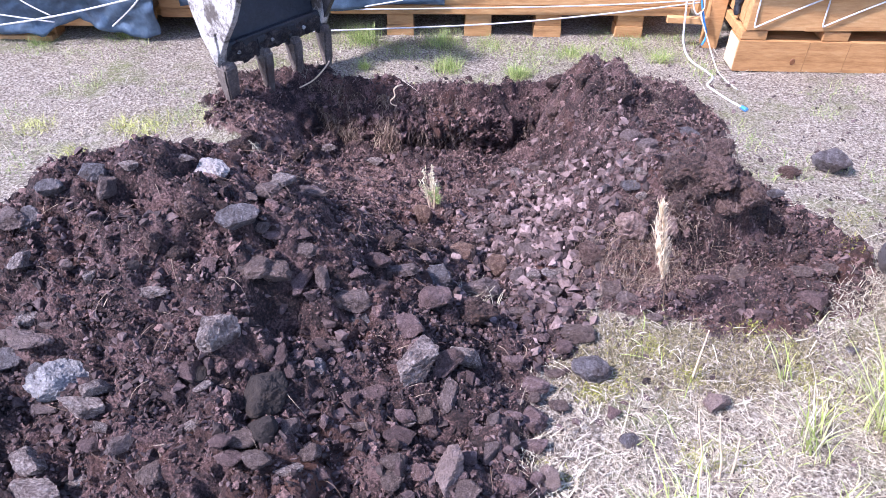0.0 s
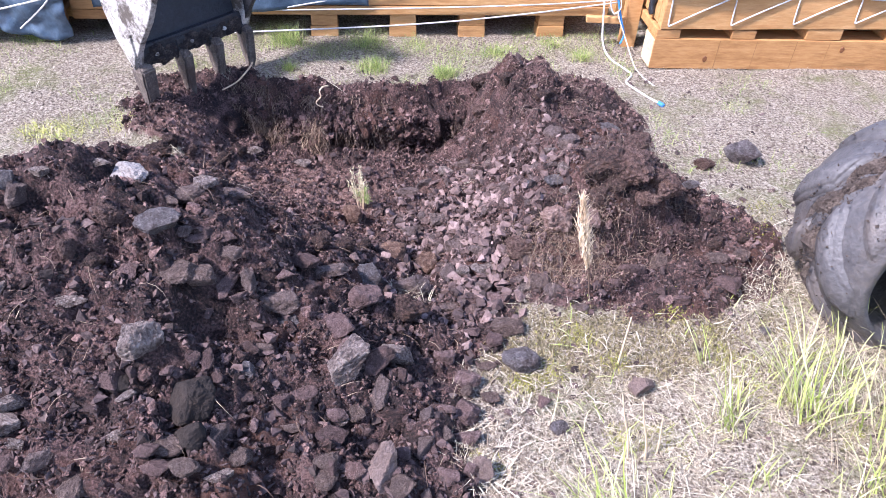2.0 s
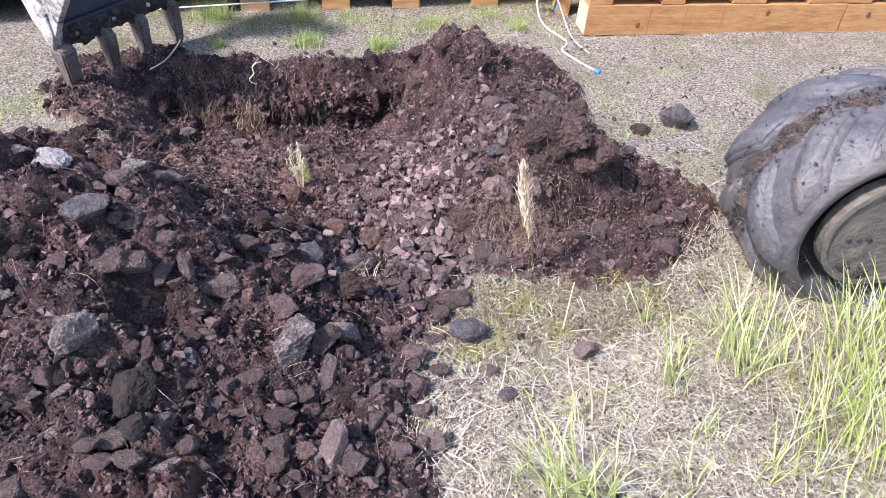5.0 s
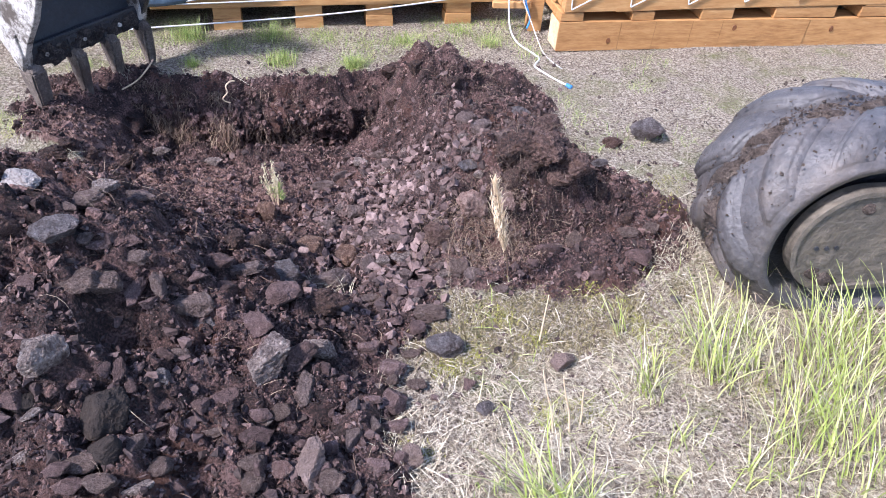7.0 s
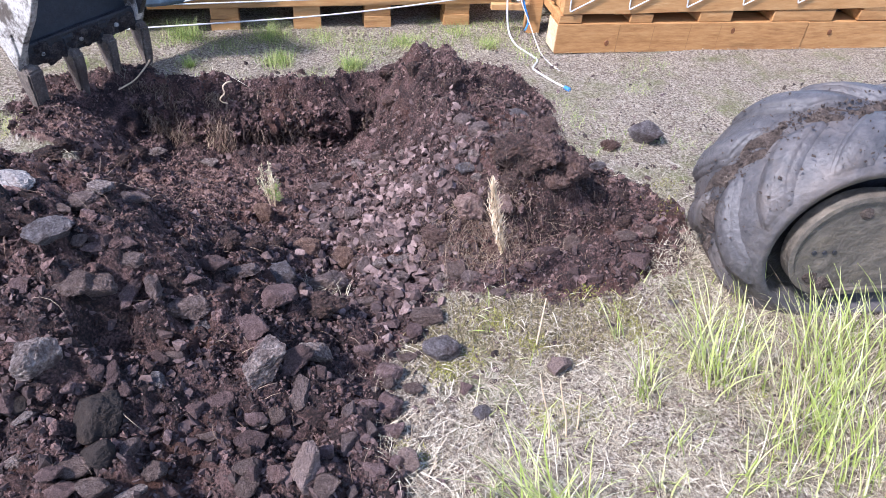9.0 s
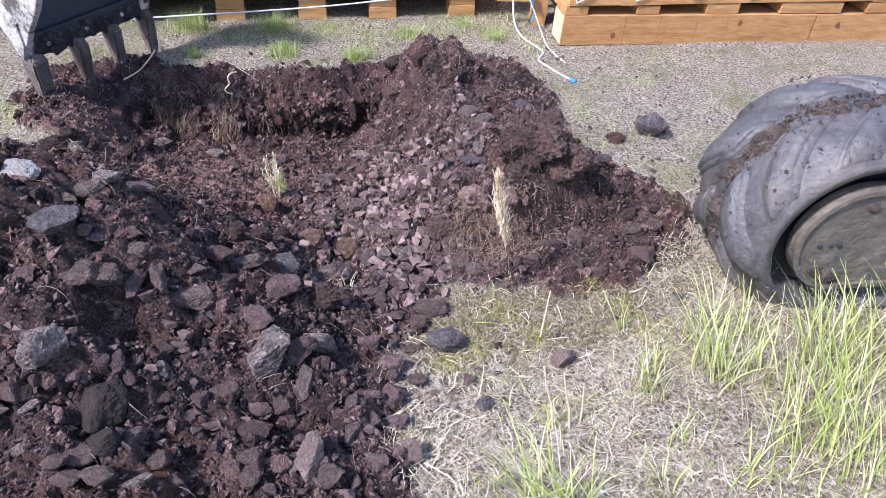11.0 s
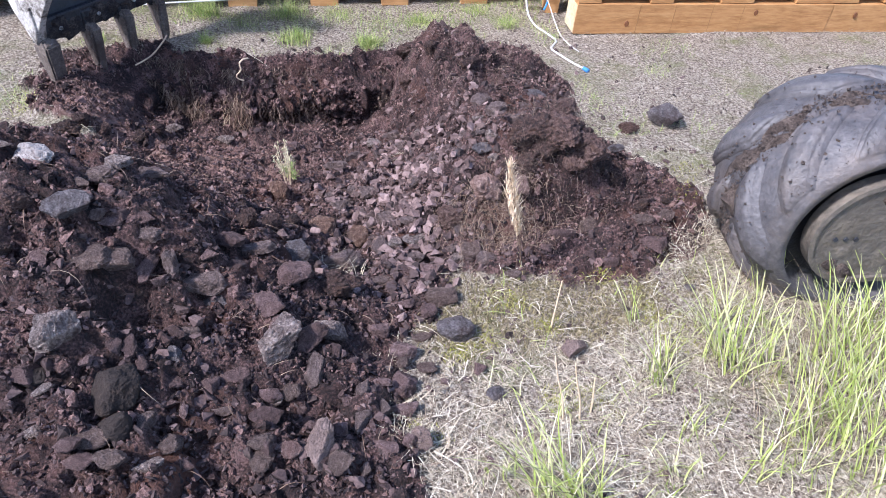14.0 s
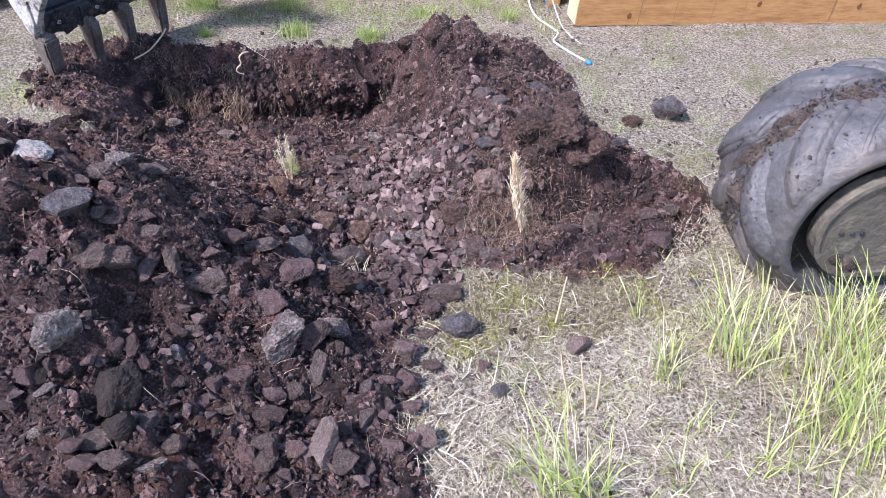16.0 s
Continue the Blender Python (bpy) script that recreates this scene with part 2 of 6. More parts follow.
def ground_material():
    """Grass litter where the ground is untouched, dug soil where the mask says so."""
    m = material("earth_and_litter", SOIL_STOPS, 9, 0.95, 1.0, 16, wear=((0.150, 0.062, 0.038), 0.52, 0.72), punch=1.7)
    nt = m.node_tree
    N, L = nt.nodes, nt.links
    b = N["Principled BSDF"]
    soil_colour = b.inputs["Base Color"].links[0].from_socket
    tc = N.new("ShaderNodeTexCoord")

    def tex(scale, detail):
        n = N.new("ShaderNodeTexNoise")
        n.inputs["Scale"].default_value, n.inputs["Detail"].default_value, n.inputs["Roughness"].default_value = scale, detail, 0.7
        L.new(tc.outputs["Object"], n.inputs["Vector"])
        return n.outputs["Fac"]

    def ramps(src, stops):
        cr = N.new("ShaderNodeValToRGB")
        e = cr.color_ramp.elements
        for k, (pos, col) in enumerate(stops):
            el = e[k] if k < 2 else e.new(pos)
            el.position, el.color = pos, (*col, 1)
        L.new(src, cr.inputs[0])
        return cr.outputs[0]

    def blend(f, a, c):
        x = N.new("ShaderNodeMix")
        x.data_type = "RGBA"
        L.new(f, x.inputs["Factor"])
        L.new(a, x.inputs[6])
        L.new(c, x.inputs[7])
        return x.outputs[2]

    litter = ramps(tex(90, 9), [(0.34, (0.060, 0.044, 0.034)), (0.43, (0.175, 0.130, 0.098)), (0.51, (0.355, 0.29, 0.225)), (0.61, (0.65, 0.57, 0.465))])
    green = ramps(tex(70, 5), [(0.3, (0.09, 0.10, 0.03)), (0.55, (0.20, 0.22, 0.07)), (0.8, (0.34, 0.34, 0.13))])
    patches = ramps(tex(2.6, 5), [(0.5, (0, 0, 0)), (0.68, (0.85, 0.85, 0.85))])
    cover = blend(patches, litter, green)
    at = N.new("ShaderNodeAttribute")
    at.attribute_name = "soil"
    edge = N.new("ShaderNodeMath")
    L.new(at.outputs["Fac"], edge.inputs[0])
    L.new(tex(34, 5), edge.inputs[1])
    mr = N.new("ShaderNodeMapRange")
    mr.inputs["From Min"].default_value, mr.inputs["From Max"].default_value = 0.85, 1.15
    L.new(edge.outputs[0], mr.inputs["Value"])
    # dry reddish subsoil laid bare on the pit floor
    red = N.new("ShaderNodeAttribute")
    red.attribute_name = "subsoil"
    sub = ramps(tex(38, 7), [(0.34, (0.070, 0.034, 0.026)), (0.48, (0.205, 0.112, 0.088)), (0.62, (0.40, 0.26, 0.215))])
    L.new(blend(mr.outputs[0], cover, blend(red.outputs["Fac"], soil_colour, sub)), b.inputs["Base Color"])
    return m


GROUND = ground_material()


# ---- the lie of the land: pit, heaps and loose soil, as functions of the plan ----
def lattice(ix, iy, seed):
    h = (ix.astype(np.int64) * 374761393 + iy.astype(np.int64) * 668265263 + seed * 1442695041) & 0xFFFFFFFF
    h = ((h ^ (h >> 13)) * 1274126177) & 0xFFFFFFFF
    return ((h ^ (h >> 16)) & 0xFFFF) / 65535.0


def grain(x, y, size, seed):
    """Smooth noise from -1 to 1 whose bumps are about size metres wide."""
    u, v = np.asarray(x, float) / size, np.asarray(y, float) / size
    iu, iv = np.floor(u), np.floor(v)
    fu, fv = u - iu, v - iv
    fu, fv = fu * fu * (3 - 2 * fu), fv * fv * (3 - 2 * fv)
    a, b = lattice(iu, iv, seed), lattice(iu + 1, iv, seed)
    c, d = lattice(iu, iv + 1, seed), lattice(iu + 1, iv + 1, seed)
    return 2 * ((a * (1 - fu) + b * fu) * (1 - fv) + (c * (1 - fu) + d * fu) * fv) - 1


def ramp(a, b, v):
    t = np.clip((v - a) / (b - a), 0, 1)
    return t * t * (3 - 2 * t)


def inside(x, y, cx, cy, rx, ry):
    """About how many metres a place lies inside an ellipse."""
    return (1 - np.hypot((x - cx) / rx, (y - cy) / ry)) * min(rx, ry)


def soil(x, y):
    """1 where the earth has been dug or spilt, 0 on the grass."""
    d = inside(x, y + 0.8 * np.clip(-1.0 - x, 0, None), -1.0, 1.25, 1.22, 0.82)
    for e in ((-0.16, 0.95, 0.40, 0.8), (0.02, 1.9, 0.52, 0.75), (0.86, 1.92, 0.56, 0.46), (0.82, 2.65, 0.42, 0.62),
              (-0.1, 2.75, 0.72, 0.40), (-0.72, 2.95, 0.42, 0.36), (-0.35, 2.2, 0.62, 0.6), (0.48, 2.98, 0.3, 0.2)):
        d = np.maximum(d, inside(x, y, *e))
    d = d + 0.05 * grain(x, y, 0.17, 3) + 0.035 * grain(x, y, 0.06, 4)
    return ramp(-0.03, 0.05, d)


def pit(x, y):
    back = 3.09 + 0.05 * grain(x, 0 * y, 0.19, 7) + 0.12 * ramp(-0.3, -0.75, x) + 0.015 * grain(x, y, 0.04, 8)
    wide = ramp(-0.92, -0.5, x) * (1 - ramp(0.42, 0.66, x + 0.25 * (y - 2.8)))
    run = np.where(y > back - 0.09, ramp(back, back - 0.09, y), 1 - np.clip((back - 0.09 - y) / 1.5, 0, 1))
    return 0.29 * wide * run


def clods(x, y):
    """The lumpy surface of dug soil."""
    r = 0.024 * (1 - np.abs(grain(x, y, 0.21, 11))) + 0.030 * grain(x, y, 0.13, 12)
    r = r + 0.017 * grain(x, y, 0.062, 13) + 0.015 * (1 - 2 * np.abs(grain(x, y, 0.034, 14))) + 0.009 * grain(x, y, 0.017, 15)
    return r


def heap_left_rise(x, y):
    fx = ramp(-1.75, -0.96, x) * (1 - ramp(-0.76, 0.26, x))
    fy = np.clip((y - 0.55) / 0.95, 0, 1) ** 0.85 * (1 - ramp(1.64, 2.14 + 0.5 * ramp(-0.95, -0.55, x), y + 0.18 * (x + 0.85) + 1.35 * np.clip(-1.0 - x, 0, None)))
    hollow = 0.10 * np.exp(-(((x + 0.40) / 0.08) ** 2 + ((y - 1.22) / 0.06) ** 2))
    return 0.475 * fx * fy - hollow + 0.05 * inside(x, y, -0.75, 1.1, 1.1, 0.8).clip(0, 0.3) / 0.3


def heap_right_rise(x, y):
    def bump(cx, cy, rx, ry, h):
        return h * np.exp(-(((x - cx) / rx) ** 2 + ((y - cy) / ry) ** 2) ** 1.25)
    a = bump(0.77, 1.985, 0.36, 0.24, 0.33)
    b = bump(0.67, 2.84, 0.25, 0.21, 0.225)
    c = bump(0.72, 2.4, 0.34, 0.45, 0.10)
    d = bump(1.08, 1.78, 0.32, 0.22, 0.07)
    e = bump(0.9, 2.78, 0.27, 0.2, 0.09)
    under = 0.15 * np.exp(-(((x - 0.95) / 0.19) ** 2 + ((y - 1.76) / 0.06) ** 2))
    return np.clip((a ** 3 + b ** 3 + c ** 3 + d ** 3 + e ** 3) ** (1 / 3) - under, 0, None)


def ground_z(x, y):
    s = soil(x, y)
    flat = 0.012 * grain(x, y, 0.5, 21) + 0.005 * grain(x, y, 0.11, 22) + 0.003 * grain(x, y, 0.03, 23)
    near = np.exp(-((np.hypot(x, y - 2) / 6) ** 2))
    return flat * near - pit(x, y) + s * (clods(x, y) + 0.012)


def heap_z(x, y, rise):
    h = rise(x, y)
    return ground_z(x, y) + h - 0.014 + 0.9 * ramp(0.0, 0.12, h) * clods(x + 3.1, y + 1.7)


def land_z(x, y):
    x, y = np.asarray(x, float), np.asarray(y, float)
    z = ground_z(x, y)
    return np.maximum(z, np.maximum(heap_z(x, y, heap_left_rise), heap_z(x, y, heap_right_rise)))


# ---- mesh helpers ----
def mesh_of(name, verts, faces, mat, smooth=False):
    me = bpy.data.meshes.new(name)
    me.from_pydata(verts, [], faces)
    me.materials.append(mat)
    if smooth:
        me.polygons.foreach_set("use_smooth", np.ones(len(me.polygons), bool))
    me.update()
    return me


def part(name, bm, mat, parent=None, label="", smooth=False):
    """Links a bmesh as one mesh object under a thing or a part."""
    me = bpy.data.meshes.new(name)
    bmesh.ops.recalc_face_normals(bm, faces=bm.faces)
    bm.to_mesh(me)
    bm.free()
    me.materials.append(mat)
    if smooth:
        me.polygons.foreach_set("use_smooth", np.ones(len(me.polygons), bool))
    ob = new(name, me)
    ob.parent = parent
    return tagged(ob, label)


def thing(name, m, label, category, group="", kind=""):
    ob = new(name)
    ob.empty_display_size = 0.1
    ob.matrix_world = m
    return tagged(ob, label, category, group, kind)


def box(x0, x1, y0, y1, z0, z1, bevel=0.004, jitter=0.0):
    bm = bmesh.new()
    bmesh.ops.create_cube(bm, size=1.0)
    for v in bm.verts:
        v.co = Vector(((x0 + x1) / 2 + v.co.x * (x1 - x0), (y0 + y1) / 2 + v.co.y * (y1 - y0), (z0 + z1) / 2 + v.co.z * (z1 - z0)))
    if bevel:
        bmesh.ops.bevel(bm, geom=bm.edges[:], offset=bevel, segments=2, profile=0.6, affect="EDGES")
    if jitter:
        for v in bm.verts:
            v.co += Vector([random.uniform(-jitter, jitter) for _ in range(3)])
    return bm


def prism(outline, depth_from, depth_to, bevel=0.004):
    """A plate: an outline in x and z, drawn out along y."""
    bm = bmesh.new()
    a = [bm.verts.new((x, depth_from, z)) for x, z in outline]
    b = [bm.verts.new((x, depth_to, z)) for x, z in outline]
    bm.faces.new(a)
    bm.faces.new(b[::-1])
    for k in range(len(a)):
        bm.faces.new((a[k], b[k], b[k - 1], a[k - 1]))
    bmesh.ops.recalc_face_normals(bm, faces=bm.faces)
    if bevel:
        bmesh.ops.bevel(bm, geom=bm.edges[:], offset=bevel, segments=2, profile=0.6, affect="EDGES")
    return bm


def tube(points, radius, sides=6, steps=5, taper=1.0):
    """A round strand along a smooth line through the points."""
    pts = [Vector(p) for p in points]
    line = []
    for k in range(len(pts) - 1):
        p0, p1, p2, p3 = pts[max(k - 1, 0)], pts[k], pts[k + 1], pts[min(k + 2, len(pts) - 1)]
        for s in range(steps):
            t = s / steps
            line.append(0.5 * (2 * p1 + (p2 - p0) * t + (2 * p0 - 5 * p1 + 4 * p2 - p3) * t * t + (3 * p1 - p0 - 3 * p2 + p3) * t ** 3))
    line.append(pts[-1])
    bm = bmesh.new()
    rings = []
    for k, p in enumerate(line):
        ahead = (line[min(k + 1, len(line) - 1)] - line[max(k - 1, 0)]).normalized()
        side = ahead.cross(Vector((0.13, 0.31, 0.94))).normalized()
        up = side.cross(ahead)
        r = radius * (1 + (taper - 1) * k / (len(line) - 1))
        rings.append([bm.verts.new(p + r * (math.cos(a) * side + math.sin(a) * up)) for a in (2 * math.pi * j / sides for j in range(sides))])
    for a, b in zip(rings, rings[1:]):
        for j in range(sides):
            bm.faces.new((a[j], a[j - 1], b[j - 1], b[j]))
    bm.faces.new(rings[0])
    bm.faces.new(rings[-1][::-1])
    return bm


def wall_out(x, z):
    """How far the torn pit wall stands out, with a ragged lip over hollows."""
    r = 0.035 * grain(x, 1.3 * z, 0.07, 71) + 0.02 * grain(x, 1.3 * z, 0.03, 72) + 0.035 * np.abs(grain(x + 0.3 * z, 0.4 * z, 0.06, 73)) + 0.018 * np.abs(grain(x, 0.3 * z, 0.024, 74))
    return r + (0.025 + 0.035 * grain(x, 0 * z, 0.16, 75)) * ramp(-0.24, -0.1, z)


def wall_y(x):
    return 3.09 + 0.05 * grain(x, 0 * x, 0.19, 7) + 0.12 * ramp(-0.3, -0.75, x)


def sheet(name, xs, ys, zfun, mat, smooth=True):
    X, Y = np.meshgrid(xs, ys)
    Z = zfun(X, Y)
    nx, ny = len(xs), len(ys)
    # clods stand out of the steep pit wall
    out = ramp(2.9, 3.0, Y) * ramp(3.35, 3.2, Y) * ramp(-0.04, -0.1, Z) * wall_out(X, Z)
    verts = np.stack([X + 0.6 * out, Y - out, Z], -1).reshape(-1, 3)
    i = (np.arange(ny - 1)[:, None] * nx + np.arange(nx - 1)).ravel()
    faces = np.stack([i, i + 1, i + nx + 1, i + nx], 1)
    return mesh_of(name, verts.tolist(), faces.tolist(), mat, smooth), X, Y


# ---- ground and heaps ----
far = np.array([0.08, 0.2, 0.45, 1.0, 2, 4, 8, 16, 40, 120])
gx = np.concatenate([-2.4 - far[::-1], np.arange(-2.4, 3.0, 0.0125), 3.0 + far])
gy = np.concatenate([0.2 - far[::-1], np.arange(0.2, 2.94, 0.0125), np.arange(2.94, 3.3, 0.005), np.arange(3.3, 4.2, 0.0125), 4.2 + far])
me, X, Y = sheet("ground", gx, gy, ground_z, GROUND)
me.attributes.new("soil", "FLOAT", "POINT").data.foreach_set("value", soil(X, Y).astype(np.float32).ravel())
red = ramp(-0.1, 0.18, np.maximum(inside(X, Y, -0.35, 2.35, 0.55, 0.45), inside(X, Y, -0.72, 2.62, 0.3, 0.3)) + 0.10 * grain(X, Y, 0.12, 91) + 0.07 * grain(X, Y, 0.04, 92))
me.attributes.new("subsoil", "FLOAT", "POINT").data.foreach_set("value", red.astype(np.float32).ravel())
tagged(new("ground", me), "worn grass ground with dry straw around a dug pit", "ground", kind="structure")


def heap(rise, x0, x1, y0, y1, label):
    step = 0.01
    X, Y = np.meshgrid(np.arange(x0, x1, step), np.arange(y0, y1, step))
    h = rise(X, Y)
    Z = np.where(h > 0.008, heap_z(X, Y, rise), ground_z(X, Y) - 0.03)
    ny, nx = X.shape
    keep = h > 0.004
    cell = (keep[:-1, :-1] | keep[1:, :-1] | keep[:-1, 1:] | keep[1:, 1:]).ravel()
    i = (np.arange(ny - 1)[:, None] * nx + np.arange(nx - 1)).ravel()[cell]
    faces = np.stack([i, i + 1, i + nx + 1, i + nx], 1)
    used, inv = np.unique(faces, return_inverse=True)
    # loose crumbs lean a little off the grid
    dx, dy = 0.012 * grain(X, Y, 0.05, 31) * keep, 0.012 * grain(X, Y, 0.05, 32) * keep
    verts = np.stack([X + dx, Y + dy, Z], -1).reshape(-1, 3)[used]
    ob = new("earth_mound", mesh_of("earth_mound", verts.tolist(), inv.reshape(-1, 4).tolist(), SOIL, True))
    return tagged(ob, label, "earth mound")


heap(heap_left_rise, -2.2, 0.35, 0.2, 2.75, "heap of dark reddish-brown soil full of stones beside the pit")
heap(heap_right_rise, 0.15, 1.75, 1.35, 3.35, "long heap of dug soil and rubble with torn turf and roots")


# ---- excavator track ----
def excavator_track(m):
    """Rubber track round its frame. Local x runs along the track from the front idler, y across it, z up."""
    t = thing("excavator_track", m, "worn muddy rubber excavator track standing on the grass", "excavator track")
    R, LONG, WIDE, CZ = 0.270, 1.75, 0.46, 0.293

    def loop(s):
        """A place on the inner line of the belt, and the way out of it, s metres along it from the top of the front idler backwards over the nose."""
        half, total = math.pi * R, 2 * math.pi * R + 2 * LONG
        s %= total
        if s < half:
            a = math.pi / 2 + s / R
            return Vector((R * math.cos(a), 0, CZ + R * math.sin(a))), Vector((math.cos(a), 0, math.sin(a)))
        s -= half
        if s < LONG:
            return Vector((s, 0, CZ - R)), Vector((0, 0, -1))
        s -= LONG
        if s < half:
            a = -math.pi / 2 + s / R
            return Vector((LONG + R * math.cos(a), 0, CZ + R * math.sin(a))), Vector((math.cos(a), 0, math.sin(a)))
        return Vector((LONG - (s - half), 0, CZ + R)), Vector((0, 0, 1))

    total = 2 * math.pi * R + 2 * LONG

    def crown(v):
        """How far the outer face stands out, across the belt from 0 to 1."""
        e = min(v, 1 - v)
        return 0.012 + 0.056 * (1 - (1 - min(e / 0.3, 1)) ** 2)

    def press(o, n, h):
        """The belt lies flat on the ground below."""
        p = o + n * h
        p.z = max(p.z, 0.004 + 0.02 * max(0, 0.05 - p.z))
        return p

    bm = bmesh.new()
    steps, across = 150, 17
    grid = []
    for k in range(steps):
        o, n = loop(total * k / steps)
        inner = [bm.verts.new(o - n * 0.012 + Vector((0, v * WIDE, 0))) for v in (0.0, 1.0)]
        outer = [bm.verts.new(press(o, n, crown(j / across) + 0.004 * noise.noise(Vector((k * 0.4, j * 0.5, 2)))) + Vector((0, j / across * WIDE, 0))) for j in range(across + 1)]
        grid.append([inner[0], *outer, inner[1]])
    for k in range(steps):
        a, b = grid[k - 1], grid[k]
        for j in range(len(a)):
            bm.faces.new((a[j - 1], a[j], b[j], b[j - 1]))
    belt = part("belt", bm, RUBBER, t, smooth=True)

    def lug(s, flip):
        """One slanted tread bar, from the edge of the belt to its middle groove."""
        b2 = bmesh.new()
        rows = []
        for j in range(8):
            v = 0.02 + 0.40 * j / 7
            mid, half = s - 0.19 * v / 0.42, 0.060 + 0.012 * math.sin(3 * v)
            low, high = crown(v) - 0.006, crown(v) + 0.024 * (0.35 + 0.65 * min(1, j / 2)) * (1.0 if j < 7 else 0.85)
            ring = []
            for off, h in ((-half, low), (-half * 0.72, high), (-half * 0.2, high + 0.004), (half * 0.3, high + 0.003), (half * 0.74, high), (half, low)):
                o, n = loop(mid + off)
                y = (1 - v if flip else v) * WIDE
                wob = 0.0035 * noise.noise(Vector((s * 9 + off * 25, j * 0.8, 5.0 + flip)))
                ring.append(b2.verts.new(press(o, n, h + wob) + Vector((0, y, 0))))
            rows.append(ring)
        for a, b in zip(rows, rows[1:]):
            for j in range(5):
                b2.faces.new((a[j], a[j + 1], b[j + 1], b[j]))
        b2.faces.new(rows[0][::-1])
        b2.faces.new(rows[-1])
        bmesh.ops.recalc_face_normals(b2, faces=b2.faces)
        bmesh.ops.bevel(b2, geom=[e for e in b2.edges if e.is_manifold and e.calc_face_angle(0) > 0.45], offset=0.010, segments=3, affect="EDGES", clamp_overlap=True)
        part("lug", b2, RUBBER, t, smooth=True)

    count = 25
    for k in range(count):
        lug(total * k / count + 0.13, False)
        lug(total * (k + 0.5) / count + 0.13, True)

    # caked mud along the middle groove
    bm = bmesh.new()
    rows = []
    for k in range(64):
        o, n = loop(total - 0.75 + 1.75 * k / 63)
        w = 0.036 + 0.022 * noise.noise(Vector((k * 0.31, 1, 0))) + 0.03 * math.exp(-((k - 45) / 9) ** 2)
        ring = []
        for j in range(7):
            u = j / 6 * 2 - 1
            h = 0.052 + 0.038 * (1 - u * u) * (0.5 + 1.4 * noise.noise(Vector((k * 0.45, j * 0.9, 9))))
            ring.append(bm.verts.new(press(o, n, h) + Vector((0, WIDE * 0.5 + u * w * 1.7 + 0.03 * noise.noise(Vector((k * 0.17, 4, 1))), 0))))
        rows.append(ring)
    for a, b in zip(rows, rows[1:]):
        for j in range(6):
            bm.faces.new((a[j], a[j + 1], b[j + 1], b[j]))
    part("mud", bm, MUD, t, "dry brown mud caked in the tread groove")

    # crumbs of mud and straw caught on the tread
    verts, faces = [], []
    rnd = random.Random(8)
    for k in range(5200):
        v = min(0.97, max(0.02, rnd.gauss(0.5, 0.08) if k % 4 else rnd.random() ** 1.5))
        o, n = loop(total - 1.0 + 2.1 * rnd.random())
        p = press(o, n, crown(v) + (0.012 if abs(v - 0.5) < 0.12 else 0.030)) + Vector((0, v * WIDE, 0))
        s = 0.002 + 0.007 * rnd.random() ** 4
        base = len(verts)
        ax = [Vector([rnd.gauss(0, 1) for _ in range(3)]).normalized() * s * rnd.uniform(0.5, 1) for _ in range(3)]
        verts += [p + a for a in ax] + [p - a for a in ax]
        faces += [(base + a, base + b, base + d) for a, b, d in ((0, 1, 2), (0, 2, 4), (0, 4, 5), (0, 5, 1), (3, 2, 1), (3, 4, 2), (3, 5, 4), (3, 1, 5))]
    crumbs = new("chaff", mesh_of("chaff", verts, faces, MUD))
    crumbs.parent = t
    tagged(crumbs, "crumbs of mud and chaff", kind="stuff")

    # side frame with its raised rim
    def egg(r, drop, n=40):
        out = []
        for k in range(n):
            a = 2 * math.pi * k / n
            x, z = r * math.cos(a), r * math.sin(a)
            if x > 0:
                x += 0.95
                z = z * 0.92 + 0.03
            out.append((x, CZ + 0.002 + z + drop))
        return out

    def hoop(ra, rb, y0, y1):
        bm = bmesh.new()
        n = 48
        rings = [[bm.verts.new((x, y, z)) for x, z in egg(r, 0, n)] for r, y in ((ra, y1), (ra, y0), (rb, y0), (rb, y1))]
        for a, b in zip(rings, rings[1:]):
            for k in range(n):
                bm.faces.new((a[k - 1], a[k], b[k], b[k - 1]))
        return bm

    part("frame_plate", prism(egg(0.176, 0), 0.012, 0.05, 0.0), OLIVE, t, "dusty olive side plate")
    part("rim", hoop(0.190, 0.173, 0.0, 0.05), OLIVE, t, smooth=False)
    part("inner_drum", prism(egg(0.235, 0), 0.10, 0.42, 0.0), BLACK, t)
    # holes as raised discs, the dark of their depth put in as black
    for dx in (-0.105, -0.072, -0.04):
        bm = bmesh.new()
        bmesh.ops.create_cone(bm, segments=14, radius1=0.0075, radius2=0.007, depth=0.006, cap_ends=True, matrix=Matrix.Translation((dx, 0.010, CZ - 0.02)) @ Matrix.Rotation(radians(90), 4, "X"))
        part("hole_disc", bm, BLACK, t)
    for x, z, r in ((-0.03, -0.155, 0.032), (-0.075, -0.12, 0.020), (0.0, 0.125, 0.018)):
        bm = bmesh.new()
        bmesh.ops.create_icosphere(bm, subdivisions=3, radius=r)
        for v in bm.verts:
            v.co *= 1 + 0.5 * noise.noise(v.co * 70)
            v.co = Vector((v.co.x * 1.3, v.co.y * 0.35, v.co.z)) + Vector((x, 0.012, CZ + z))
        part("mud_clot", bm, MUD, t, smooth=True)
    return t


excavator_track(pose(1.655, 1.28, 0.0, 0, 0, -6))


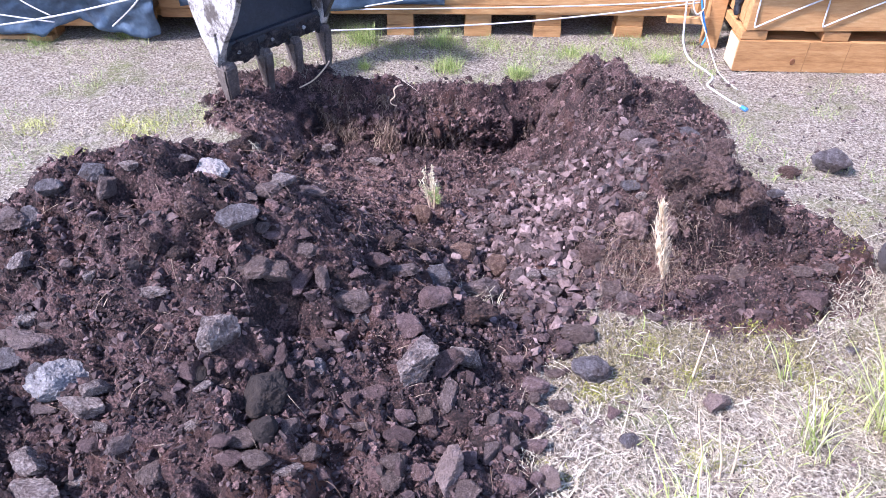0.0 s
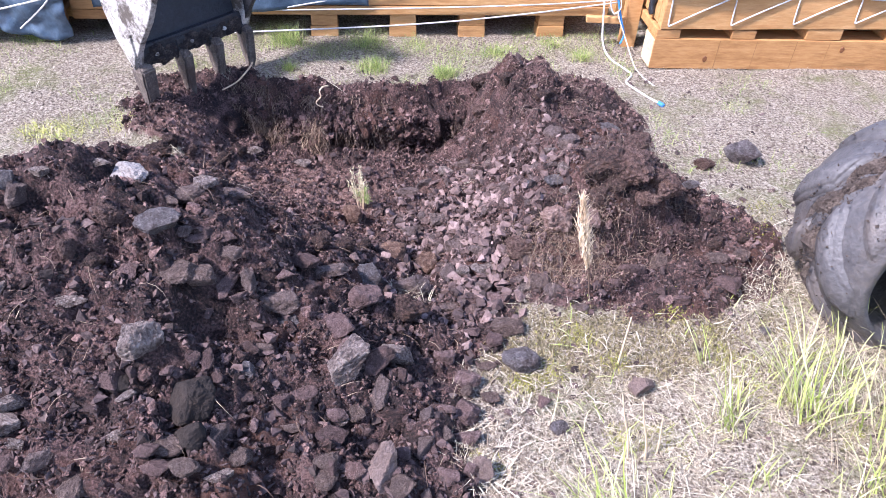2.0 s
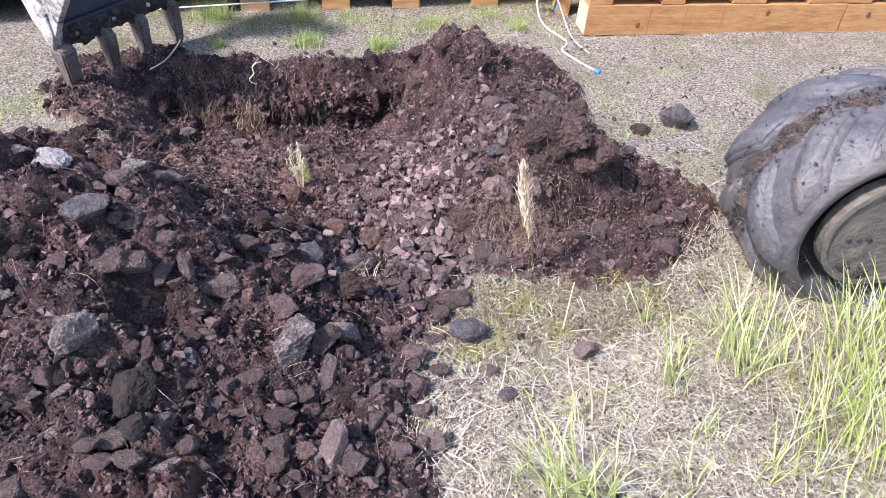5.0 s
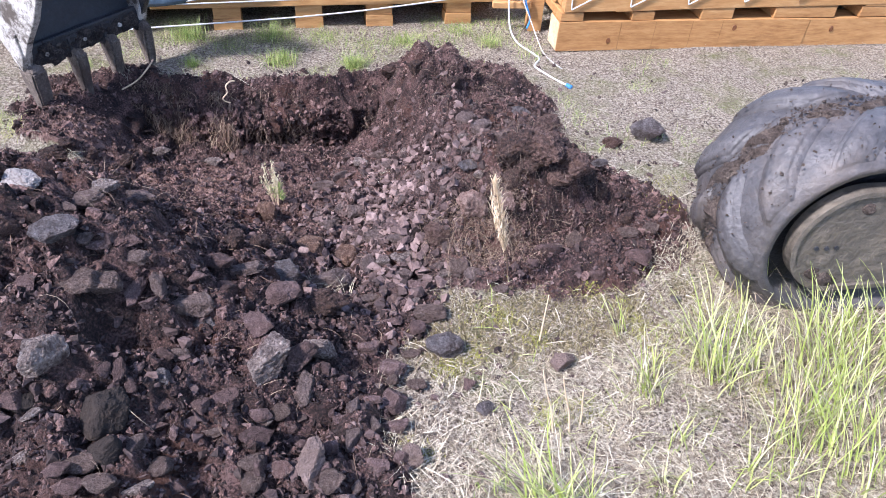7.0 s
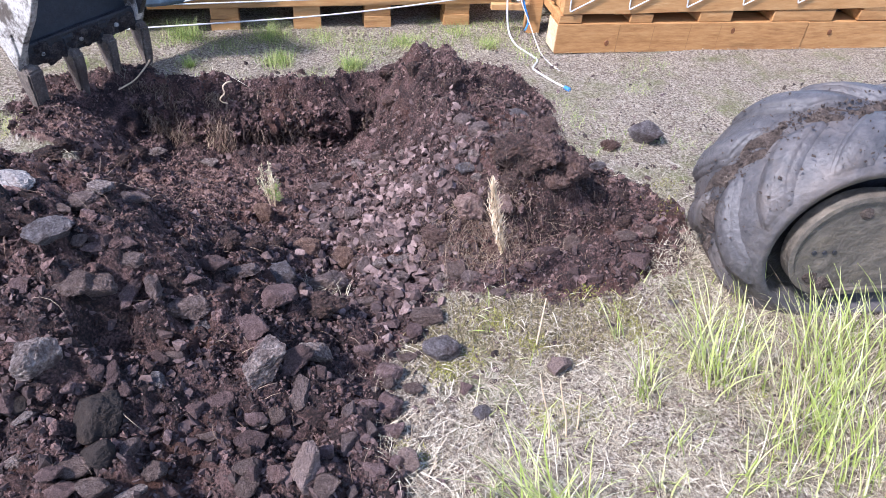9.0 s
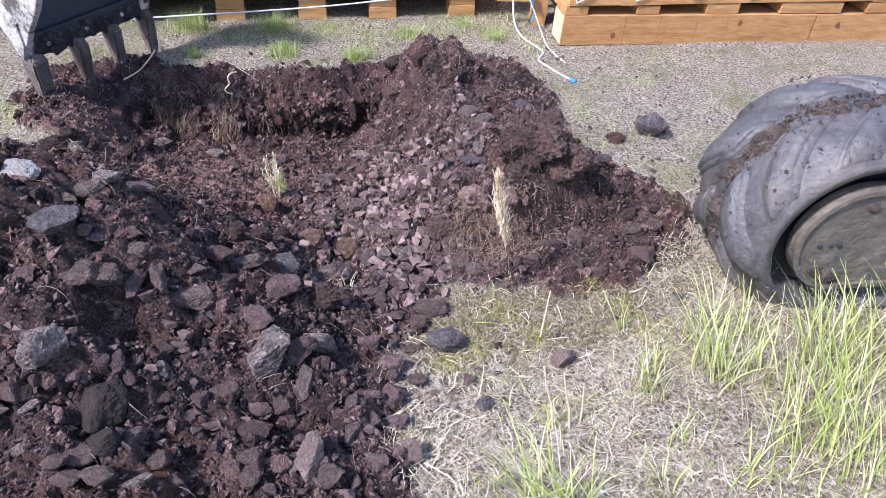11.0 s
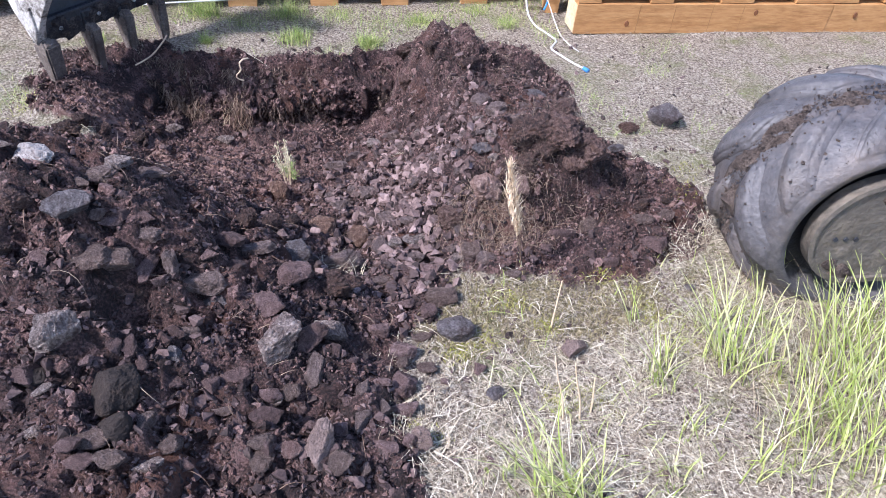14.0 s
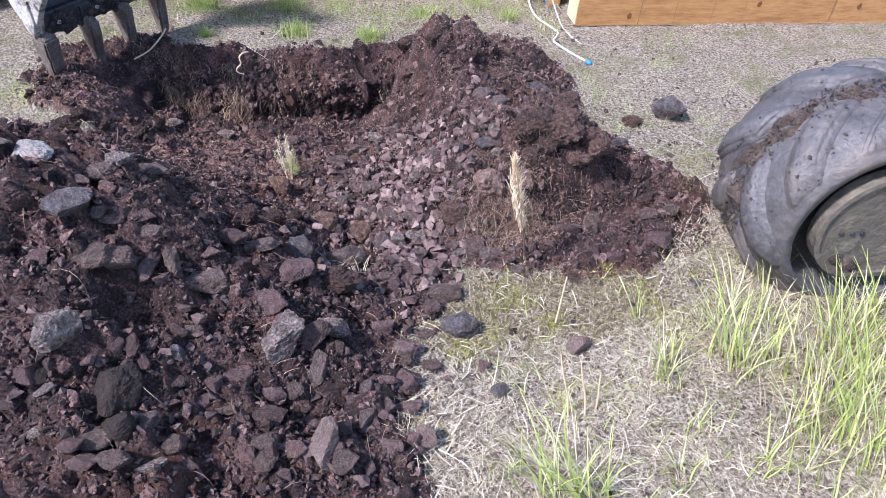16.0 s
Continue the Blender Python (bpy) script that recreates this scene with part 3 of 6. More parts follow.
# ---- excavator bucket ----
def excavator_bucket(m):
    """Local x runs along the cutting edge, y to the back of the bucket, z up."""
    t = thing("excavator_bucket", m, "black excavator bucket with worn steel edges, teeth in the soil", "excavator bucket")
    W = 0.66
    # curved shell, seen from inside
    prof = [(0.0, 0.12), (0.04, 0.22), (0.085, 0.34), (0.12, 0.46), (0.14, 0.56), (0.135, 0.63), (0.115, 0.69)]
    bm = bmesh.new()
    rows = []
    for side in (0.0, 0.022):
        for y, z in prof:
            rows.append([bm.verts.new((0.02 + (W - 0.04) * j / 12, y + side, z - side * 0.4)) for j in range(13)])
    n = len(prof)
    for a in range(n - 1):
        for j in range(12):
            bm.faces.new((rows[a][j], rows[a][j + 1], rows[a + 1][j + 1], rows[a + 1][j]))
            bm.faces.new((rows[n + a][j + 1], rows[n + a][j], rows[n + a + 1][j], rows[n + a + 1][j + 1]))
    for j in range(12):
        bm.faces.new((rows[0][j + 1], rows[0][j], rows[n][j], rows[n][j + 1]))
        bm.faces.new((rows[n - 1][j], rows[n - 1][j + 1], rows[2 * n - 1][j + 1], rows[2 * n - 1][j]))
    shell = part("shell", bm, BLACK, t)
    # lip plate
    part("lip", box(0.03, W - 0.01, -0.006, 0.022, 0.125, 0.215, 0.008, 0.002), BLACK, t)
    for bx in (0.12, 0.31, 0.5):
        for bz in (0.165,):
            bm = bmesh.new()
            bmesh.ops.create_cone(bm, segments=6, radius1=0.011, radius2=0.009, depth=0.012, cap_ends=True,
                                  matrix=Matrix.Translation((bx + 0.02 * (bz > 0.2), -0.014 + 0.065 * (bz > 0.2), bz)) @ Matrix.Rotation(radians(90), 4, "X"))
            part("bolt", bm, STEEL, shell)
    # dark earth stuck along the lip
    rnd = random.Random(14)
    for k in range(16):
        bm = bmesh.new()
        bmesh.ops.create_icosphere(bm, subdivisions=3, radius=1.0)
        r = rnd.uniform(0.014, 0.034)
        for v in bm.verts:
            v.co *= 1 + 0.45 * noise.noise(v.co * 2.3 + Vector((k, 0, 0))) + 0.2 * noise.noise(v.co * 6 + Vector((k, 3, 0)))
            v.co = Vector((v.co.x * r * 1.5, v.co.y * r * 0.5, v.co.z * r)) + Vector((0.05 + 0.56 * k / 15, -0.004, 0.125 + 0.07 * ((k * 7) % 5) / 5))
        part("mud_clot", bm, CAKE, t)
    # side plates, pale and worn at the edge
    side = [(-0.035, 0.19), (0.0, 0.145), (0.04, 0.16), (0.09, 0.24), (0.13, 0.35), (0.155, 0.48), (0.16, 0.60), (0.15, 0.68), (0.12, 0.715), (-0.22, 0.72), (-0.295, 0.64), (-0.27, 0.54), (-0.17, 0.37), (-0.08, 0.26)]
    for x, name in ((0.012, "side_plate"), (W - 0.042, "side_plate")):
        b2 = prism(side, 0.0, 0.03, 0.005)
        for v in b2.verts:
            v.co = Vector((x + v.co.y, v.co.x, v.co.z))
        plate = part(name, b2, STEEL if x < 0.1 else BLACK, t, "pale worn steel side plate" if x < 0.1 else "")
        b3 = prism([(-0.035, 0.20), (-0.005, 0.125), (0.03, 0.17), (0.05, 0.27), (0.02, 0.32), (-0.03, 0.29)], 0.0, 0.05, 0.008)
        for v in b3.verts:
            v.co = Vector((x - 0.010 + v.co.y, v.co.x, v.co.z))
        part("side_cutter", b3, STEEL, plate)
    # teeth with their adapters
    for k in range(4):
        cx = (0.045, 0.255, 0.435, 0.625)[k]
        b2 = bmesh.new()
        rings = []
        for z, y, wx, wy in ((0.145, 0.000, 0.030, 0.020), (0.13, -0.004, 0.036, 0.030), (0.122, -0.004, 0.044, 0.042), (0.05, -0.008, 0.041, 0.034), (-0.03, -0.014, 0.036, 0.022), (-0.11 + 0.012 * k, -0.02, 0.032, 0.008)):
            rings.append([b2.verts.new((cx + sx * wx * (0.80 if k == 0 else 0.62), y + sy * wy, z)) for sx, sy in ((-1, -1), (1, -1), (1, 1), (-1, 1))])
        for a, b in zip(rings, rings[1:]):
            for j in range(4):
                b2.faces.new((a[j - 1], a[j], b[j], b[j - 1]))
        b2.faces.new(rings[0])
        b2.faces.new(rings[-1][::-1])
        bmesh.ops.bevel(b2, geom=b2.edges[:], offset=0.007, segments=2, affect="EDGES")
        for v in b2.verts:
            v.co += Vector([0.004 * noise.noise(v.co * 30 + Vector((s, k, 0))) for s in (0, 9, 18)])
        tooth = part("tooth", b2, TOOTH, t, "muddy steel tooth")
        part("adapter", box(cx - 0.026, cx + 0.026, -0.012, 0.04, 0.115, 0.20, 0.010, 0.003), BLACK, tooth)
    return t


excavator_bucket(pose(-1.012, 2.89, 0.075, 0, 0, 50))


# ---- pallets, timber, tarps ----
def block(t, name, x0, x1, y0, y1, z0, z1, mat=None):
    part(name, box(x0, x1, y0, y1, z0, z1, 0.004 if x1 - x0 > 0.01 else 0.0005, 0.0012 if x1 - x0 > 0.01 else 0.0003), mat or WOOD, t)


def pallet(m, xs, length, label):
    """A long low pallet: deck boards and a face board on rows of blocks. xs: the blocks along its front."""
    t = thing("pallet", m, label, "pallet", "pallets behind the pit")
    for x in xs:
        for y in (0.0, 0.46, 0.90):
            block(t, "block", x, x + 0.15, y, y + 0.10, 0.0, 0.062)
            block(t, "block", x + 0.004, x + 0.147, y + 0.003, y + 0.1, 0.064, 0.126)
    for y in (0.0, 0.46, 0.90):
        block(t, "stringer", 0, length, y - 0.012, y + 0.11, 0.128, 0.178)
    block(t, "face_board", 0, length, -0.008, 0.018, 0.180, 0.40)
    # added board, unseen, closes off the light so the gaps between blocks stay dark
    block(t, "back_board", 0.0, length, 0.33, 0.35, 0.002, 0.126)
    n = int(length / 0.16)
    for k in range(n):
        block(t, "deck_board", k * length / n + 0.004, (k + 1) * length / n - 0.004, 0.022, 1.02, 0.181, 0.205)
    return t


pallet(pose(-0.62, 3.745, 0.0), (0.30, 0.73, 1.115, 1.565), 1.95, "orange pine pallet on blocks, low over the ground")
left = pallet(pose(-3.3, 3.70, -0.06), (0.25, 0.62, 0.80, 1.02), 1.7, "weathered orange pine pallet half under a dark tarp")
block(left, "bottom_board", 0.0, 1.16, -0.045, -0.003, 0.02, 0.085)
pallet(pose(-1.56, 3.78, -0.04), (0.62,), 0.86, "orange pine pallet in the shade of a dark tarp")


def post(m):
    t = thing("timber_post", m, "short orange timber post beside the pallet", "timber")
    block(t, "post", 0, 0.075, 0, 0.09, 0, 0.75)
    block(t, "board", -0.22, -0.004, -0.03, 0.0, 0.14, 0.175)
    return t


post(pose(1.40, 3.62, -0.005, 0, 0, -6))


def timber_stack(m):
    """A beam on the ground, spacers on it and a thick plank above, under the edge of a white tarp. Local x along the front."""
    t = thing("timber_stack", m, "stack of thick orange pine beams on spacers", "timber stack")
    block(t, "beam", 0.0, 1.475, 0.0, 0.15, 0.0, 0.162)
    block(t, "beam", 1.478, 3.0, 0.004, 0.15, 0.0, 0.158)
    block(t, "beam", 0.0, 3.0, 0.75, 0.9, 0.0, 0.16)
    block(t, "end_face", -0.0035, 0.0, 0.006, 0.144, 0.006, 0.156, END)
    for x, w, h in ((0.002, 0.125, 0.045), (0.40, 0.13, 0.045), (0.80, 0.19, 0.085), (1.24, 0.38, 0.085), (1.78, 0.30, 0.09), (2.4, 0.3, 0.09)):
        block(t, "spacer", x, x + w, 0.006, 0.80, 0.164, 0.164 + min(h, 0.06))
        if h > 0.06:
            block(t, "spacer", x + 0.012, x + w - 0.003, 0.003, 0.80, 0.226, 0.164 + h)
    b2 = prism([(0.30, 0.212), (0.66, 0.222), (0.655, 0.246), (0.3, 0.236)], 0.0, 0.10, 0.003)
    part("wedge", b2, WOOD, t)
    b2 = box(0.015, 3.0, 0.0, 0.06, 0.0, 0.165, 0.005, 0.001)
    for v in b2.verts:
        v.co.z += 0.212 + 0.040 * min(v.co.x, 1.0)
    part("plank", b2, WOOD, t)
    b2 = box(0.015, 3.0, 0.065, 0.9, 0.0, 0.15, 0.005)
    for v in b2.verts:
        v.co.z += 0.222 + 0.040 * min(v.co.x, 1.0)
    part("plank", b2, WOOD, t)
    for x, z in ((0.29, 0.055), (1.63, 0.10), (1.02, 0.115)):
        bm = bmesh.new()
        bmesh.ops.create_cone(bm, segments=16, radius1=0.013, radius2=0.011, depth=0.003, cap_ends=True, matrix=Matrix.Translation((x, -0.0006, z)) @ Matrix.Rotation(radians(90), 4, "X") @ Matrix.Diagonal((1, 1.3, 1, 1)))
        part("knot", bm, KNOT, t)
    for x, w in ((0.345, 0.004), (0.545, 0.003), (0.76, 0.0035), (0.94, 0.0025)):
        block(t, "crack", x, x + w, -0.0008, 0.002, 0.006, 0.156, STAIN)
    return t


LITTER = material("litter_crumb", [(0.2, (0.03, 0.02, 0.016)), (0.5, (0.10, 0.07, 0.05)), (0.85, (0.30, 0.235, 0.175))], 40, 0.95, 0.0, 4, vary="Island", spread=0.3)
STAIN = material("water_stain", [(0.3, (0.20, 0.095, 0.03)), (0.6, (0.36, 0.19, 0.07))], 30, 0.6, 0.1, 5)
KNOT = material("wood_knot", [(0.3, (0.10, 0.035, 0.012)), (0.6, (0.22, 0.085, 0.03))], 60, 0.6, 0.2, 5)
STACK = pose(1.468, 3.33, 0.0, 0, 0, -2)
timber_stack(STACK)


def strap(m):
    bm = tube([(0, 0, 0), (0.01, -0.01, -0.05), (-0.005, 0.0, -0.11), (0.004, -0.01, -0.16)], 0.022, 8, 5)
    for v in bm.verts:
        v.co.x *= 0.8
        v.co += Vector((0, 0, 0)) + 0.006 * noise.noise_vector(v.co * 30)
    ob = part("strap", bm, BLACK, None, "crumpled black strap hanging by the beam ends", True)
    ob.matrix_world = m
    return tagged(ob, category="strap")


strap(pose(1.475, 3.48, 0.40))


def tarp(name, label, mat, nx, nz, fun, thick=0.004):
    """A cloth with folds and real thickness; fun gives a place for u along and v down it."""
    bm = bmesh.new()
    grid = [[bm.verts.new(fun(i / nx, j / nz)) for i in range(nx + 1)] for j in range(nz + 1)]
    for a, b in zip(grid, grid[1:]):
        for i in range(nx):
            bm.faces.new((a[i], a[i + 1], b[i + 1], b[i]))
    bmesh.ops.recalc_face_normals(bm, faces=bm.faces)
    bmesh.ops.solidify(bm, geom=bm.faces[:], thickness=thick)
    ob = part(name, bm, mat, None, label, True)
    return tagged(ob, category="tarp")


def dark_folds(u, v):
    x = -3.4 + 1.87 * u
    hem = 0.088 + 0.014 * math.sin(19 * u) + 0.045 * max(0, 1 - abs(u - 0.77) / 0.08) - 0.03 * max(0, 1 - abs(u - 0.96) / 0.09) - 0.035 * max(0, 1 - abs(u - 0.66) / 0.03)
    z = 0.75 + (hem - 0.75) * v
    fold = 0.05 * noise.noise(Vector((x * 3.1, z * 2.2, 0))) + 0.028 * noise.noise(Vector((x * 8 + z * 6, z * 9 - x * 3, 3))) + 0.035 * abs(noise.noise(Vector((x * 9 - z * 12, z * 7 + x * 2, 7)))) + 0.018 * abs(noise.noise(Vector((x * 17 + z * 21, z * 15, 9))))
    return Vector((x, 3.65 + fold - 0.03 * v, z - 0.025 * v))


def black_folds(u, v):
    x = -1.42 + 1.42 * u
    z = 0.75 - (0.575 - 0.02 * math.sin(9 * u)) * v
    fold = 0.04 * noise.noise(Vector((x * 3.7, z * 2.6, 11))) + 0.02 * noise.noise(Vector((x * 9 + z * 7, z * 8, 13)))
    return Vector((x, 3.735 + 0.5 * fold - 0.03 * v, z))


def white_hem(u, v):
    x = 0.0 + 3.0 * u
    z = 0.62 - (0.222 - 0.012 * math.sin(u * 30)) * v
    return STACK @ Vector((x, -0.022 + 0.012 * math.sin(x * 6 + 3 * v) + 0.01 * noise.noise(Vector((x * 4, z * 5, 1))), z))


tarp("tarp", "glossy dark blue tarp roped over the pallet load", TARP, 110, 40, dark_folds)
tarp("tarp", "dark tarp hanging over the pallet deck", TARP, 70, 28, black_folds)
tarp("tarp", "white tarp hem roped down over the timber", WHITE_TARP, 60, 12, white_hem)


def white_cover(u, v):
    x = -3.5 + 1.55 * u
    z = 0.62 - (0.39 - 0.03 * u) * v
    return Vector((x, 3.58 + 0.02 * noise.noise(Vector((x * 5, z * 6, 21))) + 0.01 * v, z))


tarp("tarp", "white cover sheet over the top of the dark tarp", WHITE_TARP, 50, 14, white_cover)
# what the tarps cover
load = thing("covered_load", pose(0, 0, 0), "dark load standing on the pallets under tarps", "load")
part("load", box(-3.3, -0.1, 3.87, 4.8, 0.18, 0.95, 0.02), BLACK, load)
part("load", box(-3.3, -1.62, 3.745, 3.865, 0.19, 0.745, 0.02), BLACK, load)
load = thing("covered_load", STACK, "load under the white tarp on the timber", "load")
part("load", box(0.02, 3.0, 0.03, 0.9, 0.42, 0.8, 0.02), WHITE_TARP, load)


def rope(points, label, mat=ROPE, radius=0.0055, steps=6, m=None):
    ob = part("rope", tube(points, radius * 0.72, 7, steps), mat, None, label, True)
    if m is not None:
        ob.matrix_world = m
    return tagged(ob, category="rope")


TIGHT = "white rope stretched tight along the pallets"
rope([(-0.72, 3.62, 0.075), (0.15, 3.66, 0.10), (0.75, 3.68, 0.145), (1.36, 3.70, 0.215)], TIGHT, radius=0.006)
rope([(-0.52, 3.70, 0.165), (0.3, 3.715, 0.175), (0.9, 3.715, 0.195), (1.36, 3.71, 0.225)], TIGHT)
rope([(-0.52, 3.70, 0.165), (-0.60, 3.70, 0.26), (-0.66, 3.72, 0.36)], TIGHT)
rope([(-0.52, 3.70, 0.165), (-0.1, 3.71, 0.235), (0.35, 3.72, 0.31)], TIGHT)
NEAR = pose(0, -0.06, 0.015)
LASH = "white rope lashing down the dark tarp"
rope([(-3.2, 3.62, 0.02), (-2.55, 3.62, 0.08), (-2.05, 3.63, 0.15), (-1.55, 3.64, 0.26), (-1.2, 3.66, 0.36)], LASH, radius=0.007, m=NEAR)
rope([(-2.05, 3.63, 0.15), (-2.2, 3.64, 0.24), (-2.26, 3.68, 0.33)], LASH, m=NEAR)
rope([(-2.05, 3.63, 0.12), (-2.5, 3.62, 0.19), (-3.0, 3.63, 0.27)], LASH, m=NEAR)
rope([(-1.75, 3.63, 0.10), (-1.58, 3.63, 0.24), (-1.50, 3.68, 0.38)], LASH, m=NEAR)
for k in range(5):
    x = 0.045 + 0.325 * k
    dip = 0.232 + 0.010 * k
    rope([(x - 0.006, -0.008, 0.415), (x, -0.008, dip + 0.03), (x + 0.004, -0.010, dip)], "white rope zigzag lashing on the timber", m=STACK, steps=3)
    rope([(x + 0.004, -0.010, dip), (x + 0.15, -0.008, dip + 0.075), (x + 0.31, -0.010, dip + 0.155)], "white rope zigzag lashing on the timber", m=STACK, steps=3)


def g(x, y, up=0.008):
    return (x, y, float(land_z(x, y)) + up)


loose = rope([(1.245, 3.60, 0.36), (1.255, 3.58, 0.20), (1.265, 3.54, 0.06), g(1.29, 3.46), g(1.33, 3.30), g(1.345, 3.24), g(1.295, 3.16), g(1.30, 3.10), g(1.35, 3.00), g(1.40, 2.925)],
             "loose white rope trailing over the ground", radius=0.0075, steps=7)
part("whipping", tube([g(1.392, 2.94), g(1.408, 2.912)], 0.011, 8, 2), BLUE_ROPE, loose, "blue taped rope end", True)
rope([(1.325, 3.62, 0.36), (1.345, 3.58, 0.24), (1.33, 3.56, 0.20), (1.37, 3.50, 0.10), g(1.40, 3.36), g(1.405, 3.22), g(1.43, 3.12)], "thin frayed rope hanging to the ground", radius=0.004, steps=6)
rope([(1.30, 3.60, 0.36), (1.325, 3.59, 0.27), (1.355, 3.57, 0.17), (1.375, 3.54, 0.10), (1.36, 3.53, 0.05)], "blue rope hanging from the post", BLUE_ROPE, 0.008)
rope([(1.30, 3.59, 0.34), (1.285, 3.585, 0.26), (1.31, 3.58, 0.20), (1.335, 3.57, 0.215)], "white rope knotted at the post", radius=0.006)


# ---- rocks ----
def rock_mesh(name, seed, mat, points=13, cuts=0, rough=0.0, flat=0.7, edge=0.022):
    """An angular stone about one unit long: the hull of scattered points, split finer and roughened for the large ones."""
    rnd = random.Random(seed)
    bm = bmesh.new()
    for _ in range(points):
        v = Vector([rnd.gauss(0, 1) for _ in range(3)]).normalized() * rnd.uniform(0.42, 0.56)
        v = Vector([math.copysign(min(abs(c), lim), c) for c, lim in zip(v, (0.5, 0.38, 0.34))])
        bm.verts.new((v.x, v.y * 0.92, v.z * flat / 0.7))
    hull = bmesh.ops.convex_hull(bm, input=bm.verts)
    bmesh.ops.delete(bm, geom=list({v for v in hull["geom_interior"] + hull["geom_unused"] if isinstance(v, bmesh.types.BMVert)}), context="VERTS")
    if cuts:
        if edge:
            bmesh.ops.bevel(bm, geom=bm.edges[:], offset=edge, segments=1, affect="EDGES")
        bmesh.ops.triangulate(bm, faces=bm.faces[:])
        bmesh.ops.subdivide_edges(bm, edges=[e for e in bm.edges if e.calc_length() > 0.12], cuts=cuts, use_grid_fill=True)
        bmesh.ops.triangulate(bm, faces=bm.faces[:])
        off = Vector((seed * 3.7, seed * 1.3, 0))
        for v in bm.verts:
            v.co += v.co.normalized() * rough * (noise.noise(v.co * 4.5 + off) + 0.7 * noise.noise(v.co * 10 + off) + 0.5 * noise.noise(v.co * 21 + off) + 0.3 * noise.noise(v.co * 41 + off))
    bmesh.ops.recalc_face_normals(bm, faces=bm.faces)
    me = bpy.data.meshes.new(name)
    bm.to_mesh(me)
    bm.free()
    me.materials.append(mat)
    return me


def cut_stone(name, seed, mat, cuts=12, crisp=18, rough=0.03, flat=0.8, fine=5, lumpy=0.0):
    """A broken stone about one unit long: a ball cut by planes, with its edges worn, then pitted. crisp: how sharp the edges stay."""
    rnd = random.Random(seed)
    normals, depth = [], []
    for k in range(cuts):
        best = None
        for _ in range(4):
            v = Vector([rnd.gauss(0, 1) for _ in range(3)]).normalized()
            gap = min([(v - w).length for w in normals] or [9])
            if best is None or gap > best[0]:
                best = (gap, v)
        normals.append(best[1])
        depth.append(rnd.uniform(0.24, 0.46))
    bm = bmesh.new()
    bmesh.ops.create_icosphere(bm, subdivisions=fine, radius=1.0)
    d = np.array([v.co for v in bm.verts])
    q = np.clip(d @ np.array(normals).T, 0, None) / np.array(depth)
    radius = np.clip((q ** crisp).sum(1) ** (-1 / crisp), 0.18, 0.54)
    off = Vector((seed * 3.7, seed * 1.3, 0))
    for v, r in zip(bm.verts, radius):
        p = v.co * float(r)
        n = noise.noise(p * 7 + off) + 0.7 * noise.noise(p * 15 + off) - 0.9 * abs(noise.noise(p * 12 - off)) + 0.7 * noise.noise(p * 29 + off)
        p = p * (1 + rough * 2 * n + lumpy * (noise.noise(p * 3 + off) + 0.8 * abs(noise.noise(p * 8 - off)) + 0.5 * noise.noise(p * 18 + off)))
        v.co = Vector((p.x * 1.1, p.y * 0.92, p.z * flat))
    me = bpy.data.meshes.new(name)
    bm.to_mesh(me)
    bm.free()
    me.materials.append(mat)
    return me


ROUNDED = ("rust", "ochre", "red", "sod")
ROCKS = {}
for key, mat, label in (("grey", ROCK, "angular grey-brown rock dusted with soil"), ("pale", PALE, "pale grey soil-stained rock"),
                        ("white", WHITE_ROCK, "whitish flat stone with soil stains"), ("blue", BLUE, "bluish-grey broken rock"), ("rust", RUST, "rounded brown rock"), ("ochre", OCHRE, "rounded ochre and reddish rock"), ("clod", CLOD, "lumpy clod of dark soil"), ("turf", TURF, "torn pale pinkish root ball"), ("slab", SLAB, "flat warm grey slab of rock"), ("red", RED, "rounded pinkish-red rock"), ("brown", BROWN, "smooth brown rock"), ("bluish", BLUISH, "large pale bluish-grey rock"), ("sod", SOD, "smooth dark brown block of earth")):
    crumbly = key in ("clod", "turf")
    ROCKS[key] = ([cut_stone("rock", 40 + k + 17 * len(ROCKS), mat, 16 if crumbly or key in ROUNDED else 8 + k % 2, 12 if crumbly or key in ROUNDED else 60, 0.05 if crumbly else 0.033, (0.95 if crumbly else 0.72) + 0.1 * (k % 3), 5, 0.26 if crumbly else 0.0)
                   for k in range(6)], label)


def rock(x, y, size, tone="grey", kind=0, yaw=0.0, tip=0.0, tall=1.0, sink=0.3, wide=1.0, where="half sunk in the dug soil", z=None):
    meshes, label = ROCKS[tone]
    ob = new("rock", meshes[kind % len(meshes)])
    base = float(land_z(x, y)) if z is None else z
    ob.matrix_world = pose(x, y, base + size * tall * (0.40 - sink), tip, 0, yaw) @ Matrix.Diagonal((size, size * wide, size * tall, 1))
    return tagged(ob, label + " " + where, "rock", "rocks round the pit")


rock(-0.627, 1.577, 0.099, "white", 6, 154, -8, 0.79, 0.27, 0.85, where="lying on the heap")
rock(-0.513, 1.384, 0.099, "blue", 6, 200, 3, 0.90, 0.27, 0.97, where="lying on the heap")
rock(-0.446, 1.614, 0.064, "pale", 4, 23, 7, 0.92, 0.27, 1.00, where="lying on the heap")
rock(-0.471, 1.589, 0.039, "pale", 4, 248, 12, 0.85, 0.27, 1.00, where="lying on the heap")
rock(-0.507, 1.576, 0.125, "slab", 3, -2, 2, 0.55, 0.27, 0.60, where="lying on the heap")
rock(-0.388, 1.667, 0.087, "slab", 6, 169, -11, 0.55, 0.27, 0.60, where="lying on the heap")
rock(-0.417, 1.417, 0.053, "grey", 0, 181, 1, 0.91, 0.27, 0.98, where="lying on the heap")
